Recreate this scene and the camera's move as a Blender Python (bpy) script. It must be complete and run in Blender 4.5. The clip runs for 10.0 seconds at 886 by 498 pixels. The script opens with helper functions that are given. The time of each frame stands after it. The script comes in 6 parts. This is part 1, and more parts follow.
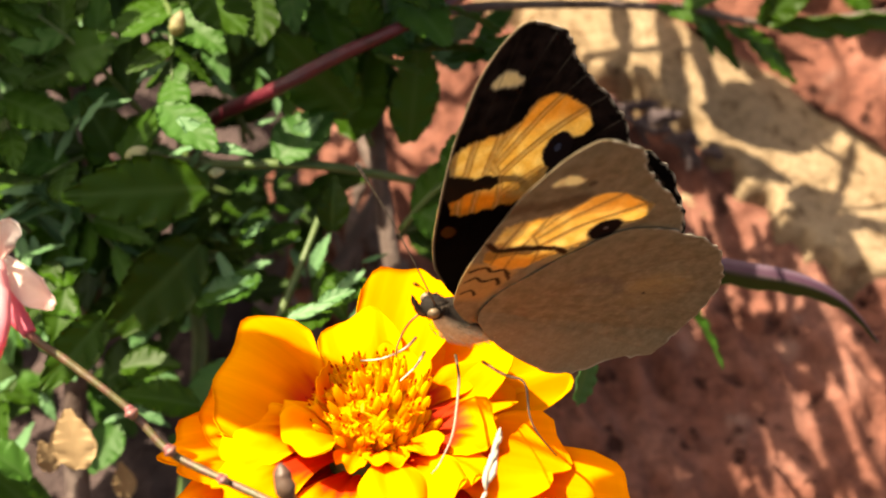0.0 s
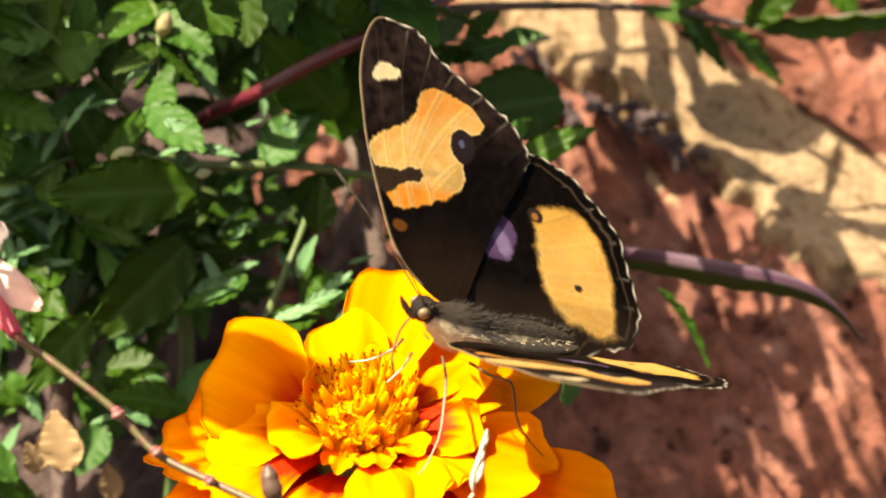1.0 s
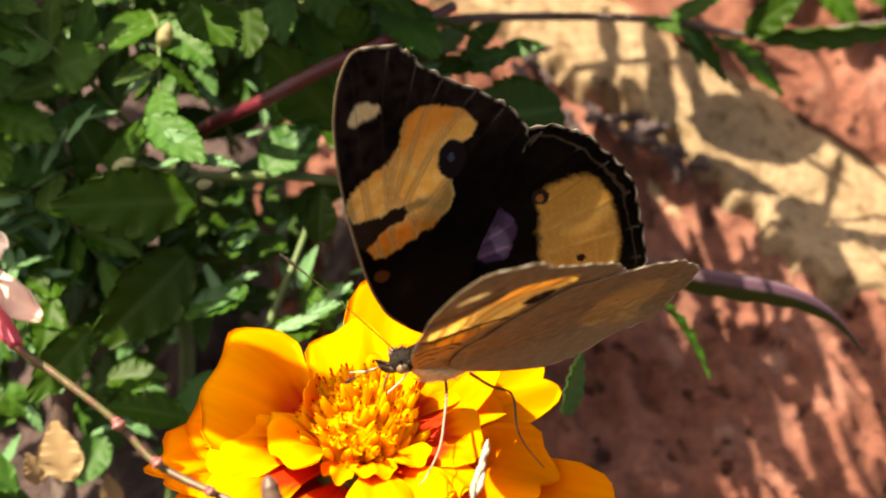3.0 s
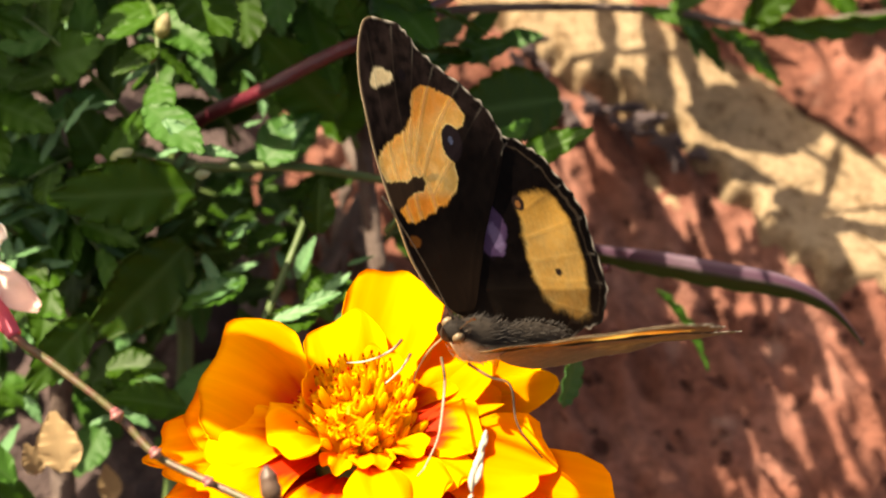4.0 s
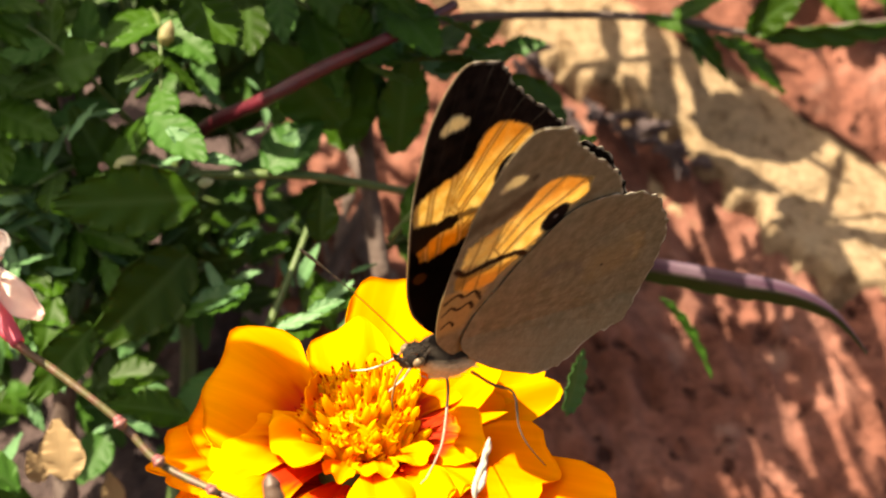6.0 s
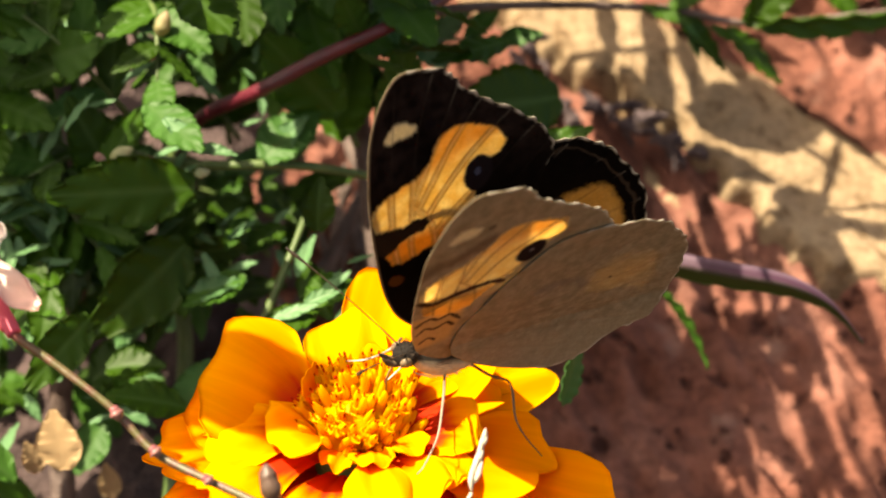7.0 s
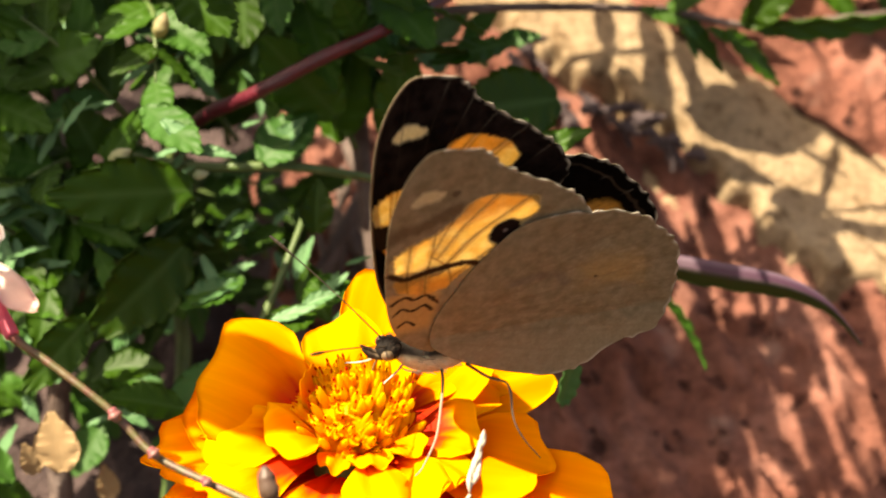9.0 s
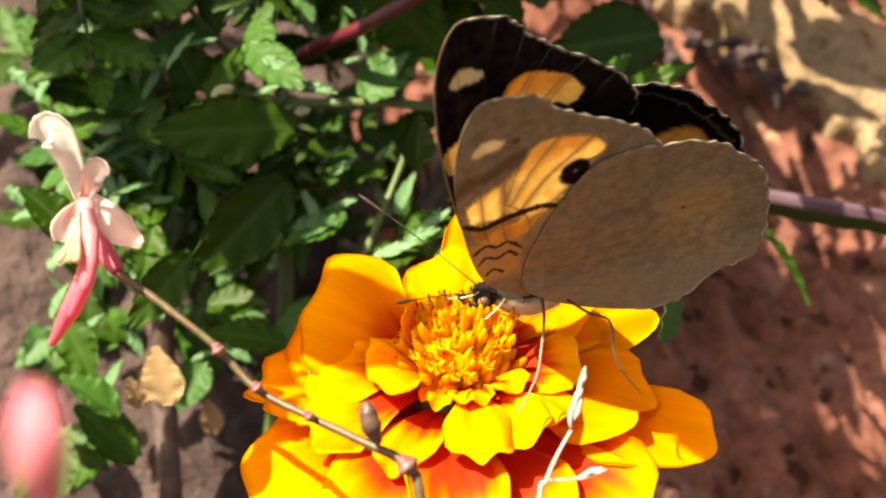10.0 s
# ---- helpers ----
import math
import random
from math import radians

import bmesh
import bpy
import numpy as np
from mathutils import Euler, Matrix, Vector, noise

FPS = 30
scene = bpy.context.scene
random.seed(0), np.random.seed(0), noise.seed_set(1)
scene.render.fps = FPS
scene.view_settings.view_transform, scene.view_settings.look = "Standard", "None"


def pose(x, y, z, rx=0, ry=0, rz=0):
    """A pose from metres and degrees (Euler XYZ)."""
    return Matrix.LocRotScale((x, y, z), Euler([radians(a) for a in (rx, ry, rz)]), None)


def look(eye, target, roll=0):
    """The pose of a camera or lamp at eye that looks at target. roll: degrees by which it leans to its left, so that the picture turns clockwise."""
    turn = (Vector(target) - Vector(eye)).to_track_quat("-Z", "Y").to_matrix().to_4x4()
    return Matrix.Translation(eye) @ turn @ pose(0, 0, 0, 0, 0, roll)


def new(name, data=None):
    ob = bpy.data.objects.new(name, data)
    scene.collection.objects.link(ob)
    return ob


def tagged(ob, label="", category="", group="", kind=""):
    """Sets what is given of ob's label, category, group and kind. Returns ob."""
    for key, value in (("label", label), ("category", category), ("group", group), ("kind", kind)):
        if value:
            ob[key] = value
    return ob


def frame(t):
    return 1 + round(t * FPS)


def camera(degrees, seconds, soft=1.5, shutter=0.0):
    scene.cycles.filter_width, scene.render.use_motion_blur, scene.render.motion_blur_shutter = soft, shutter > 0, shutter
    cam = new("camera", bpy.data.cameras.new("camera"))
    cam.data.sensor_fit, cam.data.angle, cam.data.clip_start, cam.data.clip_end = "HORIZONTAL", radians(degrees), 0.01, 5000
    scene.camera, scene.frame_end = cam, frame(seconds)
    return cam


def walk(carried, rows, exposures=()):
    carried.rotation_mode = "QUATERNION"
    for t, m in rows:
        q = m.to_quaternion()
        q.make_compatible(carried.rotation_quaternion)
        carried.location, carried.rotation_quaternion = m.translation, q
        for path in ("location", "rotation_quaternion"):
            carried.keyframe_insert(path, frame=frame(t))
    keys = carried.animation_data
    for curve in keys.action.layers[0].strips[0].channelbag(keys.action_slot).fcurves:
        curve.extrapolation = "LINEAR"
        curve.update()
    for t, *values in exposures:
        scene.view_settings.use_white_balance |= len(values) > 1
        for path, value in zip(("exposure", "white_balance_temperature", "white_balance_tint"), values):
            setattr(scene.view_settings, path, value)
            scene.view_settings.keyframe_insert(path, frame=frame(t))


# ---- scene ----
# Everything lies round a marigold blossom 0.30 m above the soil. A handy set of axes in
# millimetres is used for places: u across, v up and w towards the viewer, leaning back by 25 degrees.
LEAN_BACK = radians(25)
AX_U = Vector((1, 0, 0))
AX_V = Vector((0, math.sin(LEAN_BACK), math.cos(LEAN_BACK)))
AX_W = Vector((0, -math.cos(LEAN_BACK), math.sin(LEAN_BACK)))
HEART = Vector((0, 0, 0.30))


def at(u, v, w):
    """A place in metres from millimetres across, up and towards the viewer."""
    return HEART + (AX_U * u + AX_V * v + AX_W * w) * 0.001


def turned(u, v, w):
    return AX_U * u + AX_V * v + AX_W * w


# ---- camera ----
cam = camera(24.0, 10.0, soft=1.9)
cam.data.dof.use_dof = True
cam.data.dof.focus_distance = 0.186
cam.data.dof.aperture_fstop = 40.0
EYE = at(0, 0, 184)
SWAY = [  # seconds, turn to the left and upward tilt in degrees
    (0.0, 0.373, 0.016),
    (0.5, 0.311, 0.140),
    (0.7, 0.193, 0.103),
    (1.0, 0.016, 0.047),
    (1.5, 0.194, 0.264),
    (2.0, 0.217, 0.210),
    (2.5, 0.062, 0.217),
    (2.7, 0.039, 0.342),
    (3.8, 0.000, 0.248),
    (3.8, 0.000, 0.248),
    (4.0, -0.016, 0.078),
    (4.5, 0.000, 0.000),
    (5.0, 0.062, 0.342),
    (5.2, 0.093, 0.528),
    (6.3, 0.070, 0.220),
    (5.2, 0.093, 0.528),
    (6.3, 0.070, 0.220),
    (6.5, 0.078, 0.202),
    (6.8, 0.017, 0.099),
    (7.0, -0.023, 0.031),
    (7.2, 0.011, -0.016),
    (7.5, 0.062, -0.085),
    (8.0, 0.078, -0.031),
    (8.2, -0.003, 0.003),
    (8.5, -0.124, 0.054),
    (8.6, -0.113, 0.059),
    (9.0, -0.070, 0.078),
    (9.5, -0.039, -0.256),
    (9.6, 0.528, -0.482),
    (9.7, 0.839, -0.637),
    (9.8, 1.615, -1.165),
    (9.9, 2.220, -1.413),
    (10.0, 2.717, -1.677),
]
walk(cam, [(t, pose(EYE.x, EYE.y, EYE.z, 65, 0, 0) @ pose(0, 0, 0, tilt, yaw, 0)) for t, yaw, tilt in SWAY], [(0.0, 1.75, 8850, 5), (10.0, 1.75, 8850, 5)])

# ---- sky, sun, exposure ----
SUN_UVW = Vector((-0.45, 0.70, 0.55)).normalized()  # towards the sun, high on the left
SUN_WAY = turned(*SUN_UVW)
world = bpy.data.worlds.new("sky")
scene.world = world
world.use_nodes = True
sky = world.node_tree.nodes.new("ShaderNodeTexSky")
sky.sky_type = "NISHITA"
sky.sun_disc = False
sky.air_density, sky.dust_density, sky.ozone_density = 0.7, 4.0, 0.2  # a hazy, nearly white sky
sky.sun_elevation = math.asin(SUN_WAY.z)
sky.sun_rotation = math.atan2(SUN_WAY.x, SUN_WAY.y)
world.node_tree.links.new(sky.outputs[0], world.node_tree.nodes["Background"].inputs[0])
world.node_tree.nodes["Background"].inputs[1].default_value = 0.086
sun_data = bpy.data.lights.new("sun", "SUN")
sun_data.energy, sun_data.angle, sun_data.color = 4.9, radians(0.55), (1.0, 0.96, 0.90)
sun = new("sun", sun_data)
sun.matrix_world = look(SUN_WAY * 3, (0, 0, 0))


# ---- materials ----
class Mat:
    """A small builder of node materials."""

    def __init__(self, name):
        self.m = bpy.data.materials.new(name)
        self.m.use_nodes = True
        self.t = self.m.node_tree
        self.b = self.t.nodes["Principled BSDF"]
        self.out = self.t.nodes["Material Output"]

    def n(self, kind):
        return self.t.nodes.new("ShaderNode" + kind)

    def link(self, a, b):
        self.t.links.new(a, b)

    def noise(self, scale, detail=4.0, rough=0.6, coords=None):
        node = self.n("TexNoise")
        node.inputs["Scale"].default_value = scale
        node.inputs["Detail"].default_value = detail
        node.inputs["Roughness"].default_value = rough
        self.link(coords or self.coords(), node.inputs["Vector"])
        return node.outputs["Fac"]

    def coords(self):
        return self.n("TexCoord").outputs["Object"]

    def ramp(self, fac, stops):
        node = self.n("ValToRGB")
        el = node.color_ramp.elements
        while len(el) < len(stops):
            el.new(0.5)
        for e, (p, c) in zip(el, stops):
            e.position, e.color = p, (*c, 1)
        self.link(fac, node.inputs[0])
        return node.outputs[0]

    def mix(self, a, b, fac, how="MIX"):
        node = self.n("MixRGB")
        node.blend_type = how
        for s, v in ((node.inputs[1], a), (node.inputs[2], b), (node.inputs[0], fac)):
            if type(v) not in (tuple, float, int):
                self.link(v, s)
            elif type(v) is tuple:
                s.default_value = (*v, 1)
            else:
                s.default_value = v
        return node.outputs[0]

    def attr(self, name="col"):
        node = self.n("Attribute")
        node.attribute_name = name
        return node.outputs["Color"]

    def bump(self, height, strength=0.4, dist=0.0005):
        node = self.n("Bump")
        node.inputs["Strength"].default_value = strength
        node.inputs["Distance"].default_value = dist
        self.link(height, node.inputs["Height"])
        self.link(node.outputs[0], self.b.inputs["Normal"])
        return node.outputs[0]

    def surface(self, colour, rough=0.6, spec=0.4):
        if type(colour) is tuple:
            self.b.inputs["Base Color"].default_value = (*colour, 1)
        else:
            self.link(colour, self.b.inputs["Base Color"])
        self.b.inputs["Roughness"].default_value = rough
        self.b.inputs["Specular IOR Level"].default_value = spec
        return self

    def thin(self, colour, share):
        """Lets light through a thin sheet: a translucent share beside the plain surface."""
        tr = self.n("BsdfTranslucent")
        if type(colour) is tuple:
            tr.inputs["Color"].default_value = (*colour, 1)
        else:
            self.link(colour, tr.inputs["Color"])
        mx = self.n("MixShader")
        mx.inputs[0].default_value = share
        self.link(self.b.outputs[0], mx.inputs[1])
        self.link(tr.outputs[0], mx.inputs[2])
        self.link(mx.outputs[0], self.out.inputs["Surface"])
        return self


def make_plain(name, c1, c2, scale, rough=0.6, spec=0.3, bump=0.3, dist=0.0003, share=0.0):
    k = Mat(name)
    f = k.noise(scale)
    c = k.ramp(f, [(0.3, c1), (0.7, c2)])
    k.surface(c, rough, spec)
    k.bump(k.noise(scale * 4), bump, dist)
    if share:
        k.thin(c, share)
    return k.m


def make_petal():
    k = Mat("petal")
    streak = k.n("Mapping")
    streak.inputs["Scale"].default_value = (60, 900, 60)
    k.link(k.coords(), streak.inputs["Vector"])
    f = k.noise(1.0, 3, 0.6, streak.outputs[0])
    c = k.mix(k.attr(), k.ramp(f, [(0.3, (0.88, 0.84, 0.8)), (0.7, (1, 1, 1))]), 1.0, "MULTIPLY")
    k.surface(c, 0.6, 0.08)
    k.bump(f, 0.25, 0.0002)
    return k.thin(c, 0.42).m


def make_leaf(name, stops, veins, share):
    k = Mat(name)
    rnd = k.n("ObjectInfo").outputs["Random"]
    base = k.ramp(rnd, stops)
    f = k.noise(260, 4)
    c = k.mix(base, k.ramp(f, [(0.3, (0.7, 0.75, 0.7)), (0.7, (1.15, 1.1, 1.1))]), 1.0, "MULTIPLY")
    c = k.mix(c, veins, k.mix((0, 0, 0), k.attr("rib"), 0.45))
    k.surface(c, 0.5, 0.28)
    k.bump(k.noise(700, 3), 0.35, 0.0003)
    return k.thin(k.mix(c, (1.5, 1.1, 0.15), 0.85, "MULTIPLY"), share).m


def make_wing():
    k = Mat("wing_scales")
    f = k.noise(2500, 3, 0.7)
    c = k.mix(k.attr(), k.ramp(f, [(0.3, (0.80, 0.78, 0.76)), (0.7, (0.98, 0.96, 0.94))]), 1.0, "MULTIPLY")
    k.surface(c, 0.6, 0.025)
    k.bump(k.noise(6000, 2), 0.35, 0.00005)
    k.thin(c, 0.40)
    red = k.n("SeparateColor")  # the yellow scales let more light through than the dark ones
    k.link(k.attr(), red.inputs[0])
    span = k.n("MapRange")
    for i, x in enumerate((0.48, 0.78, 0.22, 0.74)):
        span.inputs[i + 1].default_value = x
    k.link(red.outputs[0], span.inputs[0])
    k.link(span.outputs[0], k.out.inputs["Surface"].links[0].from_node.inputs[0])
    return k.m


def make_brick():
    k = Mat("brick_clay")
    big, fine = k.noise(55, 5), k.noise(420, 6, 0.7)
    c = k.ramp(big, [(0.25, (0.095, 0.034, 0.023)), (0.48, (0.19, 0.072, 0.051)), (0.72, (0.28, 0.13, 0.10))])
    c = k.mix(c, k.ramp(fine, [(0.25, (0.34, 0.30, 0.31)), (0.6, (1.15, 1.15, 1.15))]), 1.0, "MULTIPLY")
    pale = k.ramp(k.noise(130, 4), [(0.60, (0, 0, 0)), (0.72, (1, 1, 1))])
    c = k.mix(c, (0.32, 0.20, 0.165), k.mix((0, 0, 0), pale, 0.45))
    holes = k.ramp(k.noise(240, 3, 0.5), [(0.32, (0.25, 0.2, 0.2)), (0.40, (1, 1, 1))])
    c = k.mix(c, holes, 1.0, "MULTIPLY")
    k.surface(c, 0.85, 0.2)
    k.bump(k.mix(fine, holes, 0.5), 1.0, 0.0022)
    return k.m


def make_mortar():
    k = Mat("mortar")
    big, fine = k.noise(70, 5), k.noise(900, 5, 0.7)
    c = k.ramp(big, [(0.25, (0.20, 0.135, 0.080)), (0.5, (0.29, 0.205, 0.130)), (0.8, (0.35, 0.26, 0.175))])
    c = k.mix(c, k.ramp(fine, [(0.25, (0.45, 0.4, 0.36)), (0.55, (1.08, 1.08, 1.08))]), 1.0, "MULTIPLY")
    c = k.mix(c, k.ramp(k.noise(330, 4), [(0.34, (0.55, 0.5, 0.45)), (0.46, (1, 1, 1))]), 1.0, "MULTIPLY")
    k.surface(c, 0.9, 0.15)
    k.bump(k.mix(fine, k.noise(330, 4), 0.5), 1.0, 0.0012)
    return k.m


def make_attr_mat(name, rough, spec, share=0.0, scale=800, low=0.66):
    k = Mat(name)
    c = k.mix(k.attr(), k.ramp(k.noise(scale, 4), [(0.3, (low, low, low * 0.96)), (0.7, (0.95, 0.95, 0.95))]), 1.0, "MULTIPLY")
    k.surface(c, rough, spec)
    k.bump(k.noise(scale * 2, 3), 0.3, 0.0002)
    if share:
        k.thin(c, share)
    return k.m


M_PETAL, M_WING = make_petal(), make_wing()
M_LEAF = make_leaf("leaf", [(0.0, (0.026, 0.066, 0.002)), (0.5, (0.045, 0.125, 0.006)), (0.75, (0.056, 0.160, 0.024)), (1.0, (0.085, 0.22, 0.075))], (0.10, 0.19, 0.06), 0.45)
# paler copy of the leaf colours, sunlight painted in for the SUNLIT leaves
M_LIT_LEAF = make_leaf("lit_leaf", [(0.0, (0.062, 0.150, 0.055)), (1.0, (0.115, 0.245, 0.115))], (0.14, 0.25, 0.12), 0.18)
M_BRICK, M_MORTAR = make_brick(), make_mortar()
M_SOFT = make_attr_mat("soft_bloom", 0.5, 0.25, 0.45, 800, 0.9)
M_STEM_GREEN = make_plain("green_stem", (0.045, 0.085, 0.02), (0.09, 0.13, 0.04), 300, 0.45, 0.4, 0.4, 0.0002)
M_STEM_RED = make_plain("red_stem", (0.030, 0.003, 0.006), (0.10, 0.008, 0.018), 250, 0.4, 0.5, 0.4, 0.0003)
M_STEM_PINK = make_attr_mat("wand_stem", 0.45, 0.4)
M_TWIG = make_plain("dry_twig", (0.065, 0.042, 0.034), (0.16, 0.12, 0.11), 220, 0.85, 0.2, 0.7, 0.0006)
M_SOIL = make_plain("soil", (0.030, 0.018, 0.012), (0.085, 0.055, 0.04), 90, 0.95, 0.1, 1.0, 0.003)
M_MULCH = make_plain("mulch", (0.028, 0.019, 0.019), (0.10, 0.068, 0.066), 140, 0.9, 0.15, 1.0, 0.002)
M_DEBRIS = make_plain("bark_debris", (0.045, 0.030, 0.031), (0.15, 0.112, 0.118), 260, 0.9, 0.15, 1.0, 0.001)
M_DRY = make_plain("dry_leaf", (0.28, 0.18, 0.09), (0.40, 0.28, 0.16), 180, 0.8, 0.2, 0.6, 0.0004, 0.25)
M_STRAW = make_plain("pale_straw", (0.48, 0.41, 0.31), (0.66, 0.60, 0.50), 500, 0.6, 0.3, 0.3, 0.0001, 0.2)
M_BODY = make_attr_mat("butterfly_body", 0.8, 0.15, 0.0, 2500)
M_FUR = make_attr_mat("fur", 0.7, 0.2, 0.0, 3000)
M_EYE = make_plain("compound_eye", (0.10, 0.065, 0.035), (0.18, 0.125, 0.075), 1500, 0.4, 0.35, 0.2, 0.00005)
M_LEG = make_attr_mat("leg", 0.5, 0.4, 0.0, 2500)
M_FLORET = make_attr_mat("floret", 0.5, 0.15, 0.62, 2000, 0.9)


# ---- mesh helpers ----
def mesh(name, verts, faces, cols=None, extra=None, soft=True):
    me = bpy.data.meshes.new(name)
    me.from_pydata([tuple(map(float, v)) for v in verts], [], [tuple(map(int, f)) for f in faces])
    for key, values in (("col", cols), *((extra or {}).items())):
        if values is not None:
            a = me.attributes.new(key, "FLOAT_COLOR", "POINT")
            v = np.asarray(values, dtype=np.float32)
            if v.ndim == 1:
                v = np.repeat(v[:, None], 3, 1)
            a.data.foreach_set("color", np.hstack([v, np.ones((len(v), 1), np.float32)]).ravel())
    if soft:
        me.polygons.foreach_set("use_smooth", [True] * len(me.polygons))
    me.update()
    return me


def part(name, me, material, parent=None, label="", m=None):
    ob = new(name, me)
    if material and not me.materials:
        me.materials.append(material)
    ob.parent = parent
    if m is not None:
        ob.matrix_basis = m
    if label:
        ob["label"] = label
    return ob


def grid_faces(nu, nv, off=0, flip=False, wrap=False):
    out = []
    for i in range(nu - 1):
        for j in range(nv if wrap else nv - 1):
            a, b = off + i * nv + j, off + i * nv + (j + 1) % nv
            c, d = b + nv, a + nv
            out.append((a, d, c, b) if flip else (a, b, c, d))
    return out


def sheet(P, thick):
    """A closed thin sheet from a grid of points P[i][j] (mm): vertices (m) and faces."""
    P = np.asarray(P, float)
    nu, nv = P.shape[:2]
    du, dv = np.gradient(P, axis=0), np.gradient(P, axis=1)
    n = np.cross(du, dv)
    n /= np.linalg.norm(n, axis=2, keepdims=True) + 1e-9
    top, low = P + n * thick / 2, P - n * thick / 2
    v = np.vstack([top.reshape(-1, 3), low.reshape(-1, 3)]) * 0.001
    k = nu * nv
    f = grid_faces(nu, nv) + grid_faces(nu, nv, k, True)
    rim = [(i, 0) for i in range(nu)] + [(nu - 1, j) for j in range(1, nv)]
    rim += [(i, nv - 1) for i in range(nu - 2, -1, -1)] + [(0, j) for j in range(nv - 2, 0, -1)]
    ids = [i * nv + j for i, j in rim]
    for a, b in zip(ids, ids[1:] + ids[:1]):
        f.append((a, a + k, b + k, b))
    return v, f


def spline(pts, n, closed=False):
    """Catmull-Rom through the points, n samples."""
    p = np.asarray(pts, float)
    m = len(p)
    t = np.linspace(0, m if closed else m - 1, n, endpoint=not closed)
    out = []
    for s in t:
        i = min(int(s), m - 1 if closed else m - 2)
        f = s - i
        g = [(p[(i + k) % m] if closed else p[min(max(i + k, 0), m - 1)]) for k in (-1, 0, 1, 2)]
        out.append(0.5 * (2 * g[1] + (g[2] - g[0]) * f + (2 * g[0] - 5 * g[1] + 4 * g[2] - g[3]) * f * f
                          + (3 * g[1] - g[0] - 3 * g[2] + g[3]) * f ** 3))
    return np.array(out)


def tube(pts, radii, sides=8, n=None, rough=0.0, seed=0):
    """A tapered tube along points (mm): vertices (m), faces and the way along (0..1) of each vertex."""
    n = n or max(6, len(pts) * 6)
    c = spline(pts, n)
    r = np.interp(np.linspace(0, 1, n), np.linspace(0, 1, len(radii)), radii)
    tang = np.gradient(c, axis=0)
    tang /= np.linalg.norm(tang, axis=1, keepdims=True) + 1e-9
    ref = np.array([0.3, 0.2, 1.0]) if abs(tang[0] @ np.array([0.3, 0.2, 1.0])) < 0.9 else np.array([1.0, 0, 0])
    v, along = [], []
    for i in range(n):
        e1 = np.cross(tang[i], ref)
        e1 /= np.linalg.norm(e1) + 1e-9
        e2 = np.cross(tang[i], e1)
        for j in range(sides):
            a = 2 * math.pi * j / sides
            w = 1 + rough * noise.noise(Vector((i * 0.35 + seed, math.cos(a) + seed, math.sin(a))))
            v.append(c[i] + (e1 * math.cos(a) + e2 * math.sin(a)) * r[i] * w)
            along.append(i / (n - 1))
    f = grid_faces(n, sides, 0, False, True)
    f.append(tuple(range(sides))[::-1])
    f.append(tuple(range((n - 1) * sides, n * sides)))
    return np.array(v) * 0.001, f, np.array(along)


def in_bed(pts):
    """Bed millimetres (u, v, w) turned into world millimetres."""
    return [tuple(at(*p) * 1000) for p in pts]


def blob(radii, segs=14, rings=10, bumpy=0.0, seed=0, power=1.0):
    v, f = [], []
    for i in range(rings + 1):
        a = math.pi * i / rings
        for j in range(segs):
            b = 2 * math.pi * j / segs
            p = Vector((math.cos(a), math.sin(a) ** power * math.cos(b), math.sin(a) ** power * math.sin(b)))
            k = 1 + bumpy * noise.noise(p * 2.3 + Vector((seed, 0, 0)))
            v.append((p.x * radii[0] * k * 0.001, p.y * radii[1] * k * 0.001, p.z * radii[2] * k * 0.001))
    return np.array(v), grid_faces(rings + 1, segs, 0, False, True)


def lerp(a, b, t):
    t = np.clip(np.asarray(t, float), 0, 1)[..., None]
    return np.asarray(a) * (1 - t) + np.asarray(b) * t


def ease(e0, e1, x):
    t = np.clip((x - e0) / (e1 - e0), 0, 1)
    return t * t * (3 - 2 * t)


# ---- ground and brick bank ----
def build_ground():
    n, size = 60, 400.0
    g = np.linspace(-1, 1, n)
    g = np.sign(g) * np.abs(g) ** 4 * size
    v = [(x, y, 0.006 * noise.noise(Vector((x * 9, y * 9, 0))) if abs(x) < 2 and abs(y) < 2 else 0) for x in g for y in g]
    ob = part("ground", mesh("ground", v, grid_faces(n, n, 0, True)), M_SOIL)
    tagged(ob, "dark crumbly garden soil under the flower bed", "ground", kind="structure")


SLOPE_V, SLOPE_W = 0.893, -0.450  # the bank's way up, its tilt chosen to fit the view and the light
COURSE = radians(-38)  # the courses run down to the right, at the angle the camera sees


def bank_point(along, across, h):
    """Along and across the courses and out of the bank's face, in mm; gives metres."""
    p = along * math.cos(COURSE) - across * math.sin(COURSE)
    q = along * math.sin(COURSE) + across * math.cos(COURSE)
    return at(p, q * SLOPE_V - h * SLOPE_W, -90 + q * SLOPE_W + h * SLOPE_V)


def fbm(x, y, z, octaves=4):
    return noise.fractal(Vector((x, y, z)), 0.9, 2.1, octaves)


def brick_height(a, c, seed):
    g = a * 0.91 - c * 0.42  # furrows run steeply down the face
    s = a * 0.42 + c * 0.91
    h = 1.8 * fbm(a * 0.035, c * 0.035, seed) + 2.3 * fbm(s * 0.17, g * 0.04, seed + 3) + 1.3 * fbm(s * 0.45, g * 0.16, seed + 7, 3)
    pit = fbm(s * 0.2, g * 0.09, seed + 11, 3)
    return h - 3.4 * max(0, pit - 0.22) - 1.6 * max(0, fbm(a * 0.5, c * 0.5, seed + 17, 2) - 0.35)


